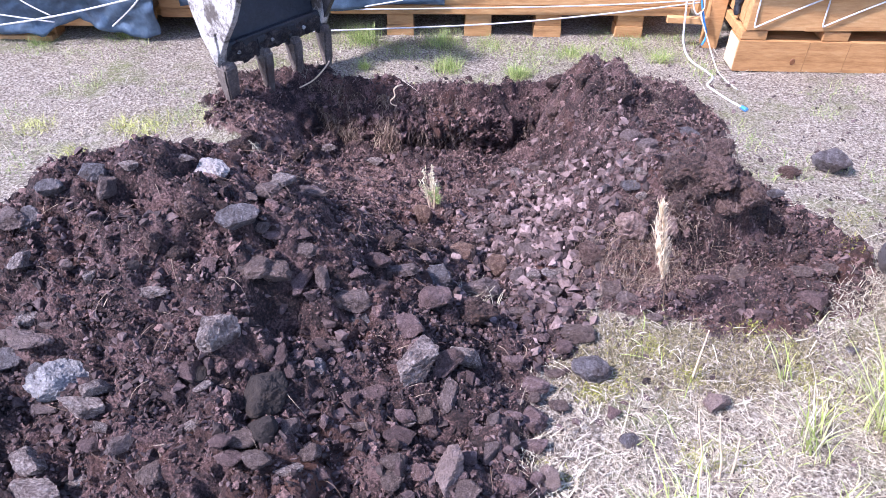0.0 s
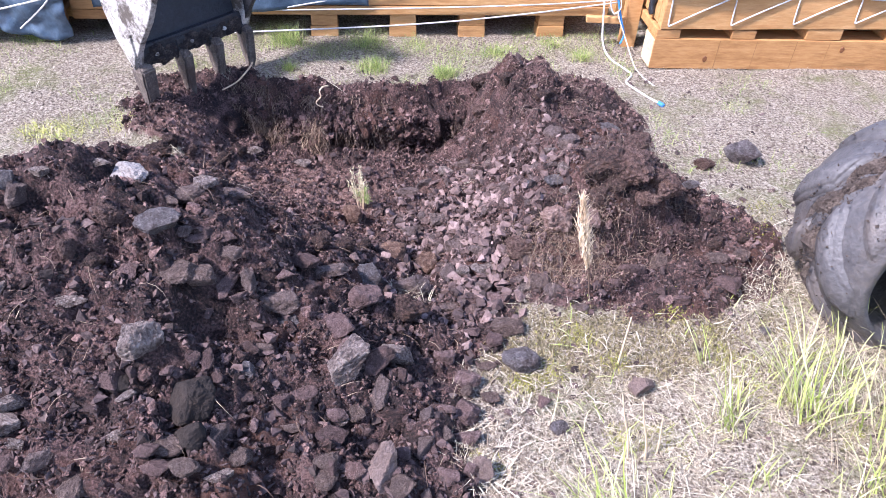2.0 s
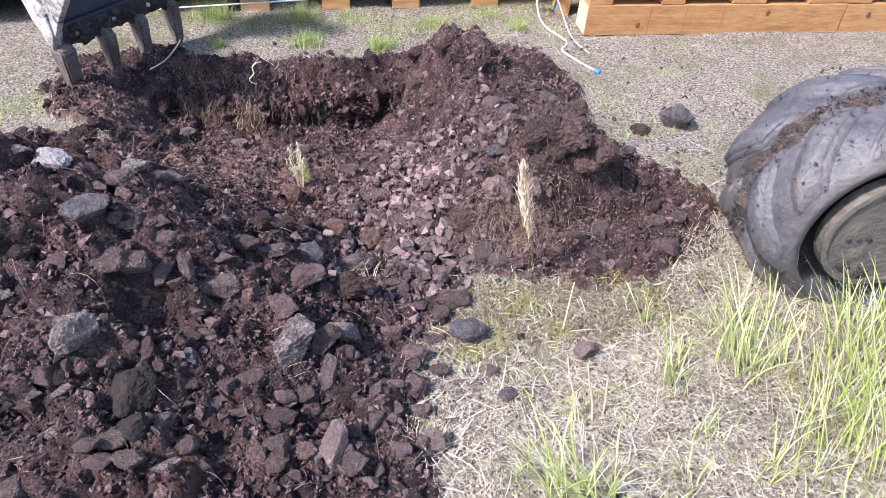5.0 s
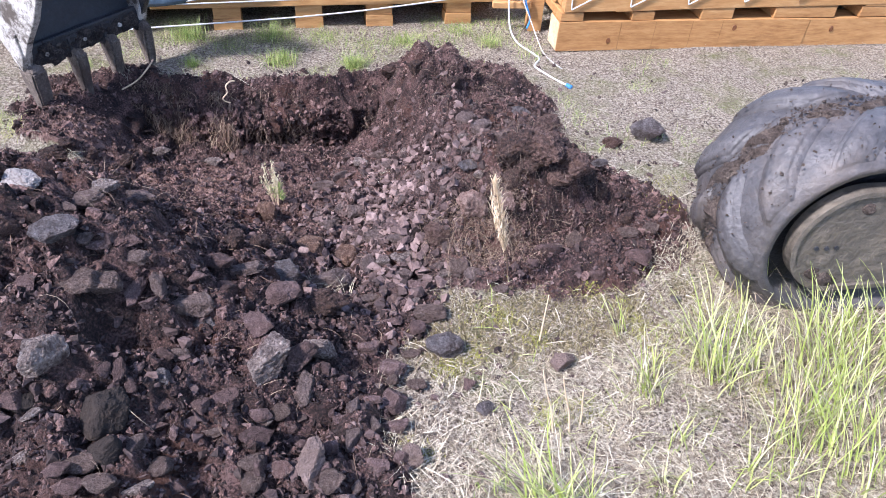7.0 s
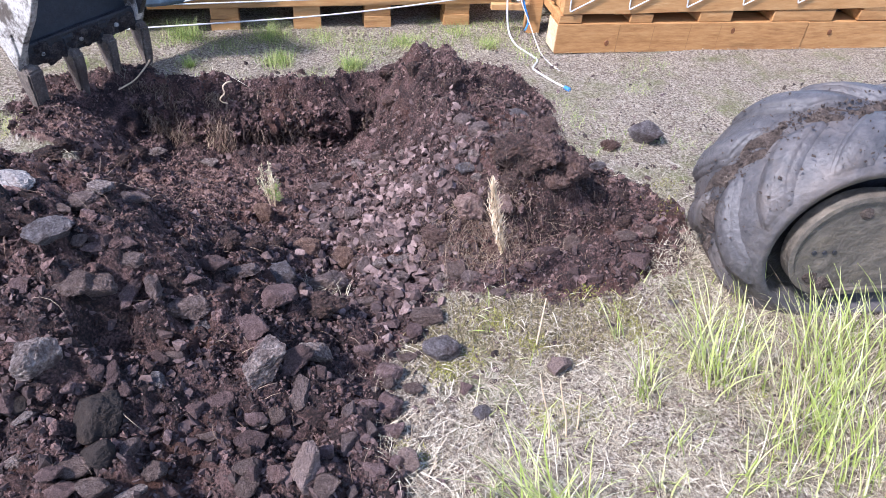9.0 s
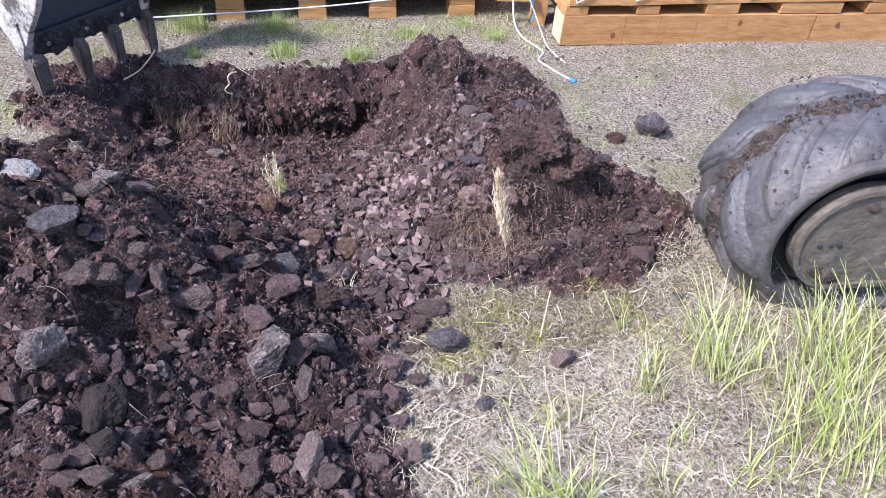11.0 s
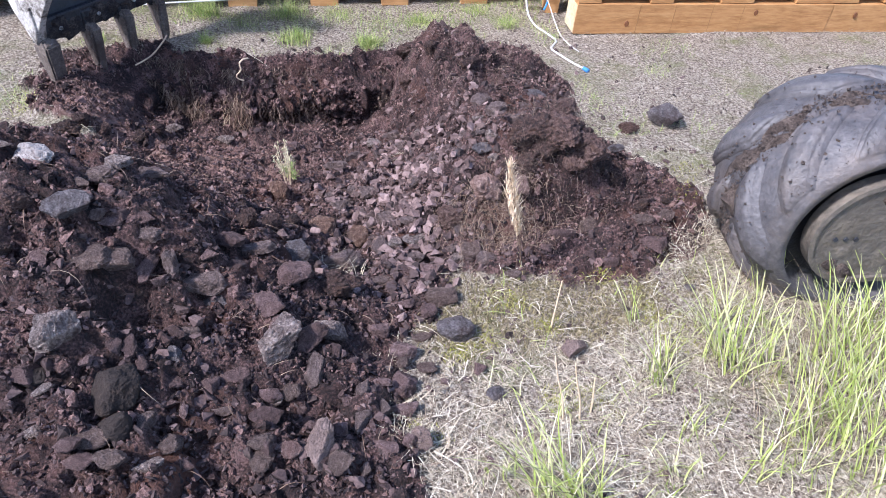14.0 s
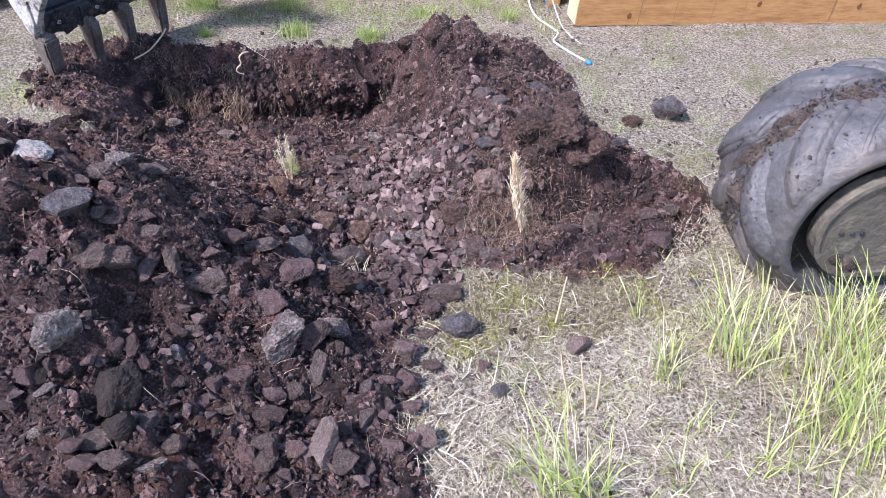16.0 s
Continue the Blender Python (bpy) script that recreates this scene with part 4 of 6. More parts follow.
rock(-0.462, 1.401, 0.045, "slab", 1, 233, 13, 0.85, 0.27, 0.83, where="lying on the heap")
rock(-0.437, 1.401, 0.062, "grey", 1, -5, 5, 0.55, 0.27, 0.60, where="lying on the heap")
rock(-0.377, 1.424, 0.078, "grey", 5, 165, 11, 0.55, 0.27, 0.60, where="lying on the heap")
rock(-0.367, 1.391, 0.080, "slab", 5, -14, 13, 0.64, 0.27, 0.70, where="lying on the heap")
rock(-0.457, 1.307, 0.121, "rust", 0, 180, -12, 0.80, 0.27, 0.87, where="lying on the heap")
rock(-0.580, 1.301, 0.081, "grey", 6, 76, -6, 0.85, 0.27, 0.80, where="lying on the heap")
rock(-0.369, 1.331, 0.084, "grey", 3, 73, -11, 0.85, 0.27, 0.70, where="lying on the heap")
rock(-0.314, 1.350, 0.079, "slab", 2, 265, 12, 0.85, 0.27, 0.63, where="lying on the heap")
rock(-0.240, 1.344, 0.105, "slab", 6, 21, 5, 0.87, 0.27, 0.94, where="lying on the heap")
rock(-0.191, 1.500, 0.089, "grey", 4, -26, -2, 0.62, 0.27, 0.67, where="lying on the heap")
rock(-0.122, 1.502, 0.100, "slab", 5, 3, -14, 0.56, 0.27, 0.61, where="lying on the heap")
rock(-0.227, 1.386, 0.048, "grey", 0, -10, 9, 0.82, 0.27, 0.88, where="lying on the heap")
rock(-0.212, 1.312, 0.072, "blue", 2, 186, -6, 0.68, 0.27, 0.74, where="lying on the heap")
rock(-0.172, 1.404, 0.055, "grey", 4, -20, -13, 0.91, 0.27, 0.98, where="lying on the heap")
rock(-0.012, 1.592, 0.113, "blue", 5, -15, -11, 0.82, 0.27, 0.89)
rock(-0.028, 1.442, 0.099, "grey", 1, 195, 12, 1.05, 0.27, 1.10, where="lying on the heap")
rock(0.071, 1.880, 0.141, "ochre", 3, 9, 10, 1.00, 0.27, 1.08)
rock(0.185, 1.851, 0.124, "ochre", 3, 241, 1, 0.85, 0.27, 0.87)
rock(-0.082, 2.173, 0.100, "ochre", 1, 26, -14, 1.18, 0.27, 1.10)
rock(-0.085, 1.295, 0.074, "grey", 5, 168, 0, 0.96, 0.27, 1.04, where="lying on the heap")
rock(-0.553, 2.869, 0.082, "pale", 0, 8, -11, 0.80, 0.27, 0.86)
rock(-0.322, 2.768, 0.068, "pale", 6, 171, 10, 0.84, 0.27, 0.90)
rock(-0.179, 2.988, 0.100, "grey", 6, 180, -14, 0.60, 0.27, 0.65)
rock(-0.555, 3.038, 0.057, "grey", 0, 190, 2, 0.76, 0.27, 0.82)
rock(-0.151, 1.644, 0.071, "clod", 6, -2, 8, 0.98, 0.27, 1.06, where="lying on the heap")
rock(-0.525, 1.101, 0.106, "pale", 5, 212, -6, 1.09, 0.27, 1.10, where="lying on the heap")
rock(-0.540, 1.015, 0.044, "pale", 4, 208, 5, 0.55, 0.27, 0.60, where="lying on the heap")
rock(-0.306, 1.133, 0.054, "blue", 3, 185, 0, 0.92, 0.27, 0.99, where="lying on the heap")
rock(-0.284, 1.213, 0.082, "slab", 6, 12, -12, 0.55, 0.27, 0.60, where="lying on the heap")
rock(-0.225, 1.080, 0.045, "grey", 0, 168, -12, 1.15, 0.27, 1.10, where="lying on the heap")
rock(-0.178, 1.111, 0.074, "grey", 5, 19, 7, 0.96, 0.27, 1.04, where="lying on the heap")
rock(-0.090, 1.075, 0.046, "pale", 0, 156, 7, 0.88, 0.27, 0.96)
rock(-0.044, 1.091, 0.069, "rust", 3, -5, 3, 1.04, 0.27, 1.10)
rock(-0.102, 1.003, 0.072, "grey", 5, 202, 14, 0.88, 0.27, 0.95, where="lying on the heap")
rock(-0.351, 0.967, 0.056, "slab", 6, 83, -5, 0.85, 0.27, 0.95, where="lying on the heap")
rock(-0.295, 0.923, 0.072, "rust", 6, 189, 2, 0.93, 0.27, 1.00, where="lying on the heap")
rock(-0.447, 0.914, 0.082, "rust", 2, 185, -6, 0.81, 0.27, 0.87, where="lying on the heap")
rock(-0.395, 0.865, 0.080, "rust", 2, -3, 1, 0.84, 0.27, 0.91, where="lying on the heap")
rock(-0.545, 0.942, 0.041, "pale", 5, 6, -2, 1.01, 0.27, 1.10, where="lying on the heap")
rock(-0.117, 0.919, 0.059, "rust", 4, 30, -6, 1.19, 0.27, 1.10, where="lying on the heap")
rock(-0.111, 0.890, 0.078, "rust", 3, 41, 12, 0.90, 0.27, 0.97, where="lying on the heap")
rock(-0.328, 0.865, 0.068, "pale", 5, 8, -6, 0.55, 0.27, 0.60, where="lying on the heap")
rock(-0.281, 0.889, 0.064, "grey", 5, 165, 11, 0.59, 0.27, 0.64, where="lying on the heap")
rock(-0.046, 0.903, 0.062, "red", 5, -10, 4, 1.18, 0.27, 1.10, where="lying on the heap")
rock(-0.480, 0.893, 0.055, "grey", 4, 1, -13, 0.67, 0.27, 0.73, where="lying on the heap")
rock(-0.462, 0.870, 0.069, "grey", 4, -11, 4, 0.55, 0.27, 0.60, where="lying on the heap")
rock(-0.201, 1.030, 0.059, "slab", 0, 3, -6, 0.55, 0.27, 0.60, where="lying on the heap")
rock(-0.313, 1.034, 0.045, "grey", 6, -8, -13, 0.75, 0.27, 0.81, where="lying on the heap")
rock(-0.280, 1.019, 0.019, "white", 5, 0, -2, 1.35, 0.27, 1.10, where="lying on the heap")
rock(0.298, 1.879, 0.082, "slab", 0, 209, -3, 1.09, 0.27, 1.10)
rock(0.229, 1.898, 0.063, "slab", 3, 3, -14, 0.82, 0.27, 0.88)
rock(0.203, 2.054, 0.055, "grey", 0, 38, 1, 1.00, 0.27, 1.09)
rock(0.248, 1.718, 0.081, "slab", 3, 66, 12, 0.85, 0.27, 0.96)
rock(0.298, 1.728, 0.045, "pale", 0, 198, -2, 1.09, 0.27, 1.10)
rock(0.385, 1.753, 0.098, "pale", 6, 6, 6, 0.55, 0.27, 0.60)
rock(0.411, 1.722, 0.056, "slab", 6, -5, -6, 0.94, 0.27, 1.02)
rock(0.355, 1.672, 0.066, "slab", 5, 209, 14, 1.03, 0.27, 1.10)
rock(0.313, 1.586, 0.082, "grey", 5, 185, 9, 0.55, 0.27, 0.60)
rock(0.397, 1.594, 0.082, "grey", 3, 200, 9, 0.95, 0.27, 1.02)
rock(0.496, 1.644, 0.059, "pale", 3, -2, 9, 0.68, 0.27, 0.74)
rock(0.539, 1.649, 0.077, "rust", 2, 175, 1, 1.09, 0.27, 1.10)
rock(0.592, 1.617, 0.066, "slab", 4, -1, 9, 0.91, 0.27, 0.98)
rock(0.239, 1.570, 0.081, "slab", 5, -1, -2, 0.61, 0.27, 0.66)
rock(0.341, 1.532, 0.060, "grey", 5, 60, 6, 0.85, 0.27, 0.92)
rock(0.374, 1.516, 0.035, "pale", 5, -4, -4, 0.98, 0.27, 1.06)
rock(0.407, 1.456, 0.133, "rust", 5, -13, -3, 0.64, 0.27, 0.69)
rock(0.293, 1.448, 0.078, "grey", 6, 188, 11, 0.55, 0.27, 0.60)
rock(0.356, 1.404, 0.050, "grey", 1, 190, -10, 1.01, 0.06, 1.10, where="lying on the grass")
rock(0.425, 1.323, 0.102, "blue", 6, -5, -5, 0.91, 0.06, 0.99, where="lying on the grass")
rock(0.113, 1.640, 0.168, "slab", 2, 7, -11, 0.55, 0.27, 0.60)
rock(0.066, 1.279, 0.098, "pale", 3, 152, -5, 0.88, 0.27, 0.96)
rock(-0.060, 1.192, 0.161, "pale", 1, 51, 4, 0.68, 0.27, 0.74, where="lying on the heap")
rock(0.007, 1.230, 0.089, "grey", 3, 48, -1, 1.27, 0.27, 1.10, where="lying on the heap")
rock(0.021, 1.146, 0.092, "slab", 5, 72, -11, 0.85, 0.27, 0.67)
rock(0.201, 1.332, 0.058, "grey", 5, -1, -3, 1.09, 0.27, 1.10)
rock(0.137, 1.097, 0.056, "slab", 3, 229, -9, 0.92, 0.27, 0.99)
rock(0.184, 1.129, 0.063, "grey", 3, -2, 5, 0.55, 0.27, 0.60)
rock(0.121, 1.014, 0.068, "slab", 6, 69, -5, 0.85, 0.27, 0.75)
rock(0.184, 1.056, 0.059, "slab", 2, 48, 7, 1.25, 0.27, 1.10)
rock(0.250, 1.144, 0.071, "grey", 4, 168, -4, 1.09, 0.06, 1.10, where="lying on the grass")
rock(0.235, 1.066, 0.078, "grey", 2, 3, 13, 0.67, 0.06, 0.72, where="lying on the grass")
rock(0.258, 1.217, 0.050, "rust", 0, 176, 0, 1.09, 0.06, 1.10, where="lying on the grass")
rock(0.319, 1.200, 0.069, "rust", 5, 179, 1, 0.69, 0.06, 0.75, where="lying on the grass")
rock(0.264, 1.256, 0.082, "grey", 4, 175, -12, 0.63, 0.27, 0.68)
rock(0.208, 1.198, 0.040, "pale", 5, -5, -9, 0.67, 0.27, 0.72)
rock(0.323, 1.318, 0.069, "rust", 2, 188, 4, 0.57, 0.06, 0.62, where="lying on the grass")
rock(0.023, 0.919, 0.118, "brown", 0, 250, -8, 0.85, 0.27, 0.74)
rock(0.266, 0.965, 0.083, "brown", 5, 243, 1, 0.85, 0.06, 0.95, where="lying on the grass")
rock(0.173, 0.926, 0.067, "grey", 0, 142, -14, 0.68, 0.27, 0.74)
rock(0.053, 0.870, 0.086, "rust", 0, -11, 1, 0.82, 0.27, 0.88)
rock(0.116, 0.873, 0.036, "slab", 3, 54, 13, 0.85, 0.27, 1.00)
rock(0.494, 1.087, 0.050, "blue", 1, 0, 4, 0.95, 0.06, 1.03, where="lying on the grass")
rock(0.467, 1.179, 0.041, "grey", 6, 4, 11, 1.35, 0.06, 1.10, where="lying on the grass")
rock(0.745, 1.205, 0.076, "brown", 4, 10, -9, 1.18, 0.06, 1.10, where="lying on the grass")
rock(0.248, 2.132, 0.073, "slab", 6, 181, -3, 1.21, 0.27, 1.10)
rock(0.421, 2.668, 0.128, "slab", 2, 14, -12, 0.57, 0.27, 0.61)
rock(0.320, 2.561, 0.064, "pale", 4, -7, 8, 0.84, 0.27, 0.90)
rock(0.522, 2.596, 0.050, "pale", 5, 179, 3, 0.98, 0.27, 1.06)
rock(0.235, 2.537, 0.093, "slab", 3, 208, -1, 0.57, 0.27, 0.62)
rock(0.142, 2.385, 0.088, "slab", 4, 189, -11, 0.57, 0.27, 0.62)
rock(0.763, 2.288, 0.097, "slab", 5, 239, 11, 0.85, 0.27, 1.00, where="lying on the heap")
rock(0.737, 2.391, 0.082, "slab", 4, 10, -4, 0.91, 0.27, 0.98, where="lying on the heap")
rock(0.708, 2.283, 0.071, "pale", 3, 176, 14, 0.55, 0.27, 0.60, where="lying on the heap")
rock(0.616, 1.955, 0.031, "slab", 6, 168, 3, 1.35, 0.27, 1.10, where="lying on the heap")
rock(0.655, 1.938, 0.054, "pale", 1, 6, 13, 1.01, 0.27, 1.09, where="lying on the heap")
rock(0.623, 1.912, 0.069, "blue", 0, 178, -8, 0.79, 0.27, 0.85, where="lying on the heap")
rock(0.657, 1.880, 0.045, "pale", 5, 5, -7, 0.82, 0.27, 0.88, where="lying on the heap")
rock(0.918, 2.435, 0.085, "slab", 4, 0, -5, 0.55, 0.27, 0.60)
rock(0.751, 1.998, 0.090, "slab", 2, -6, -11, 0.55, 0.27, 0.60, where="lying on the heap")
rock(0.579, 2.024, 0.056, "slab", 5, 56, 1, 0.85, 0.27, 0.81, where="lying on the heap")
rock(0.541, 1.939, 0.038, "blue", 1, 190, -1, 1.09, 0.27, 1.10, where="lying on the heap")
rock(1.021, 2.564, 0.104, "blue", 1, -7, -13, 0.55, 0.27, 0.60)
rock(0.141, 2.047, 0.059, "slab", 1, 228, 11, 0.85, 0.27, 0.95)
rock(0.356, 1.875, 0.062, "grey", 3, 204, -12, 0.88, 0.27, 0.96)
rock(0.366, 1.810, 0.068, "slab", 6, -5, 13, 0.79, 0.27, 0.85)
rock(1.563, 2.392, 0.154, "blue", 4, -24, 0, 0.83, 0.06, 0.90, where="lying on the grass")
rock(1.388, 2.353, 0.109, "clod", 0, 171, 13, 0.55, 0.06, 0.60, where="lying on the grass")
rock(1.167, 2.030, 0.065, "blue", 1, 170, 3, 0.65, 0.27, 0.71, where="lying on the heap")
rock(0.981, 1.738, 0.104, "rust", 2, 76, -11, 0.85, 0.27, 1.00)
rock(0.859, 1.671, 0.088, "grey", 5, -3, -6, 0.71, 0.27, 0.77)
rock(1.149, 1.564, 0.096, "grey", 0, 161, -7, 0.83, 0.27, 0.89)
rock(1.149, 1.676, 0.115, "rust", 3, 174, 6, 0.55, 0.27, 0.60)
rock(1.251, 1.705, 0.086, "rust", 0, 1, 10, 0.67, 0.27, 0.73)
rock(1.204, 1.798, 0.087, "clod", 3, 188, 11, 0.55, 0.27, 0.60)
rock(1.327, 1.831, 0.078, "clod", 5, -11, 11, 0.60, 0.27, 0.65)
rock(0.989, 1.544, 0.057, "grey", 5, 4, -8, 0.94, 0.27, 1.02)
rock(0.931, 1.568, 0.041, "grey", 6, 177, -5, 1.09, 0.27, 1.10)
rock(0.802, 1.637, 0.049, "grey", 6, 170, -5, 0.84, 0.27, 0.90)
rock(0.866, 1.551, 0.041, "slab", 1, 183, -7, 0.79, 0.27, 0.86)
rock(0.656, 1.534, 0.047, "slab", 4, 174, -10, 0.75, 0.06, 0.81, where="lying on the grass")
rock(1.214, 1.403, 0.038, "blue", 5, 186, 4, 0.98, 0.06, 1.06, where="lying on the grass")
rock(1.520, 1.748, 0.048, "clod", 0, 171, 0, 0.79, 0.06, 0.86, where="lying on the grass")
rock(-0.857, 1.469, 0.082, "slab", 2, 232, 12, 0.88, 0.27, 0.95, where="lying on the heap")
rock(-0.885, 1.478, 0.067, "blue", 4, 171, -12, 0.88, 0.27, 0.95, where="lying on the heap")
rock(-0.795, 1.494, 0.050, "pale", 5, -3, -7, 0.68, 0.27, 0.74, where="lying on the heap")
rock(-0.992, 1.439, 0.064, "blue", 6, 185, 8, 0.98, 0.27, 1.06, where="lying on the heap")
rock(-1.034, 1.392, 0.071, "blue", 3, 231, -13, 1.09, 0.27, 1.10, where="lying on the heap")
rock(-1.067, 1.374, 0.071, "slab", 4, -7, -11, 0.99, 0.27, 1.07, where="lying on the heap")
rock(-1.008, 1.256, 0.064, "pale", 0, 81, 4, 0.85, 0.27, 0.70, where="lying on the heap")
rock(-0.690, 1.210, 0.069, "pale", 6, 5, 2, 0.55, 0.27, 0.60, where="lying on the heap")
rock(-0.826, 1.220, 0.042, "pale", 4, 70, -9, 0.85, 0.27, 0.73, where="lying on the heap")
rock(-0.902, 1.261, 0.030, "slab", 2, 178, -12, 1.09, 0.27, 1.10, where="lying on the heap")
rock(-0.959, 1.091, 0.125, "slab", 4, 169, 10, 0.55, 0.27, 0.60, where="lying on the heap")
rock(-0.998, 1.059, 0.072, "blue", 6, 187, -5, 1.09, 0.27, 1.10, where="lying on the heap")
rock(-0.873, 1.024, 0.134, "bluish", 1, 199, 14, 0.90, 0.27, 0.97, where="lying on the heap")
rock(-0.914, 1.032, 0.056, "blue", 3, 247, 0, 0.85, 0.27, 0.88, where="lying on the heap")
rock(-0.770, 0.995, 0.067, "pale", 3, 197, 8, 0.91, 0.27, 0.98, where="lying on the heap")
rock(-0.786, 0.961, 0.117, "pale", 5, -16, -7, 0.55, 0.27, 0.60, where="lying on the heap")
rock(-0.745, 0.919, 0.047, "pale", 2, -10, -11, 0.64, 0.27, 0.69, where="lying on the heap")
rock(-0.959, 1.130, 0.051, "pale", 2, 247, 10, 0.85, 0.27, 0.92, where="lying on the heap")
rock(-0.901, 1.112, 0.038, "slab", 3, 173, -12, 0.67, 0.27, 0.72, where="lying on the heap")
rock(-0.890, 0.960, 0.061, "slab", 0, 179, 7, 0.55, 0.27, 0.60, where="lying on the heap")
rock(-0.889, 0.857, 0.086, "pale", 2, 175, 6, 0.72, 0.27, 0.78, where="lying on the heap")
rock(-0.853, 0.801, 0.118, "pale", 2, 4, 14, 0.55, 0.27, 0.60, where="lying on the heap")
rock(-0.784, 0.842, 0.074, "pale", 5, 189, 1, 0.55, 0.27, 0.60, where="lying on the heap")
rock(-0.615, 0.849, 0.083, "rust", 0, 184, -2, 1.02, 0.27, 1.10, where="lying on the heap")
rock(-0.584, 1.051, 0.079, "grey", 6, 190, 9, 0.94, 0.27, 1.01, where="lying on the heap")
rock(-0.691, 0.883, 0.059, "slab", 4, 246, -5, 0.85, 0.27, 1.00, where="lying on the heap")
rock(-0.759, 0.887, 0.047, "grey", 1, 4, 8, 0.90, 0.27, 0.97, where="lying on the heap")
rock(-0.553, 0.936, 0.032, "pale", 1, 181, 14, 1.00, 0.27, 1.08, where="lying on the heap")
rock(-0.615, 0.998, 0.047, "grey", 3, -11, -2, 0.70, 0.27, 0.76, where="lying on the heap")
rock(-0.517, 1.508, 0.061, "slab", 2, 157, -13, 0.55, 0.27, 0.60, where="lying on the heap")
rock(-0.694, 1.568, 0.063, "pale", 0, 0, -2, 0.55, 0.27, 0.60, where="lying on the heap")
rock(-0.414, 1.026, 0.136, "sod", 4, 8, -7, 1.10, 0.38, 1.10, where="lying on the heap")
rock(-0.400, 0.940, 0.111, "sod", 3, 36, 12, 0.90, 0.38, 0.84, where="lying on the heap")
rock(0.086, 1.456, 0.147, "clod", 4, -3, 10, 0.80, 0.27, 0.73)
rock(-0.093, 1.720, 0.089, "clod", 6, 6, -1, 0.80, 0.27, 0.94, where="lying on the heap")
rock(-0.029, 1.841, 0.076, "clod", 5, 44, -1, 0.80, 0.27, 1.00)
rock(0.613, 1.797, 0.138, "turf", 1, -1, -13, 0.90, 0.10, 0.89, where="lying on the heap")
rock(0.728, 1.790, 0.090, "turf", 0, 210, -8, 0.80, 0.10, 1.10, where="lying on the heap")
rock(0.771, 1.892, 0.160, "clod", 2, 181, 3, 0.85, 0.10, 0.84, where="lying on the heap")
rock(0.887, 1.871, 0.173, "clod", 6, 102, 10, 0.85, 0.10, 1.00, where="lying on the heap")
rock(0.994, 1.856, 0.149, "clod", 4, 156, 14, 0.85, 0.10, 1.00, where="lying on the heap")
rock(0.836, 1.917, 0.135, "clod", 0, 231, -2, 0.70, 0.10, 1.00, where="lying on the heap")
rock(0.962, 1.875, 0.105, "clod", 6, 237, 4, 0.80, 0.27, 1.00, where="lying on the heap")
rock(0.814, 1.852, 0.095, "clod", 4, 10, 2, 0.80, 0.27, 0.94, where="lying on the heap")
rock(0.918, 1.838, 0.109, "clod", 4, 315, 10, 0.80, 0.27, 1.00, where="lying on the heap")
rock(0.738, 1.912, 0.088, "clod", 5, 73, -9, 0.80, 0.27, 1.00, where="lying on the heap")
rock(0.764, 1.839, 0.095, "clod", 1, 220, 6, 0.80, 0.27, 1.04, where="lying on the heap")
rock(1.079, 1.919, 0.103, "clod", 1, 60, -8, 0.80, 0.27, 1.00, where="lying on the heap")
rock(1.126, 1.884, 0.083, "clod", 5, 196, 6, 0.80, 0.27, 0.76)
rock(0.898, 1.956, 0.137, "clod", 0, 20, 10, 0.70, 0.10, 0.67, where="lying on the heap")
rock(1.237, 1.911, 0.086, "clod", 5, 179, 1, 0.70, 0.27, 0.76)
rock(0.493, 1.764, 0.131, "clod", 3, -9, -9, 0.70, 0.27, 0.74)
rock(-0.563, 1.047, 0.083, "sod", 3, 174, 9, 0.80, 0.38, 0.98, where="lying on the heap")
rock(-0.597, 2.779, 0.090, "clod", 4, 207, -11, 0.80, 0.27, 0.90)
rock(-0.655, 2.664, 0.072, "clod", 2, 245, -2, 0.80, 0.27, 1.00)
rock(-0.843, 2.617, 0.091, "clod", 0, 240, -12, 0.80, 0.27, 1.00)
rock(-0.775, 2.620, 0.081, "clod", 0, 9, -6, 0.80, 0.27, 0.88)
rock(-0.646, 1.882, 0.084, "clod", 2, 188, -5, 0.80, 0.27, 0.90, where="lying on the heap")
rock(0.532, 3.045, 0.137, "clod", 5, -9, 13, 0.70, 0.27, 0.94)
rock(0.605, 2.792, 0.111, "clod", 3, 61, -11, 0.70, 0.27, 0.91, where="lying on the heap")
rock(0.743, 2.658, 0.108, "clod", 1, 218, -14, 0.70, 0.27, 0.75, where="lying on the heap")
rock(0.507, 2.874, 0.105, "clod", 0, 225, 3, 0.70, 0.27, 1.10)
rock(-0.629, 1.404, 0.083, "clod", 3, -6, -5, 0.90, 0.27, 1.09, where="lying on the heap")
rock(-0.704, 1.307, 0.067, "clod", 5, 238, -11, 0.80, 0.27, 1.00, where="lying on the heap")
rock(-0.654, 1.300, 0.058, "clod", 4, 9, -10, 0.80, 0.27, 1.00, where="lying on the heap")
rock(-0.431, 1.311, 0.100, "rust", 1, 172, 1, 0.90, 0.27, 1.01, where="lying on the heap")


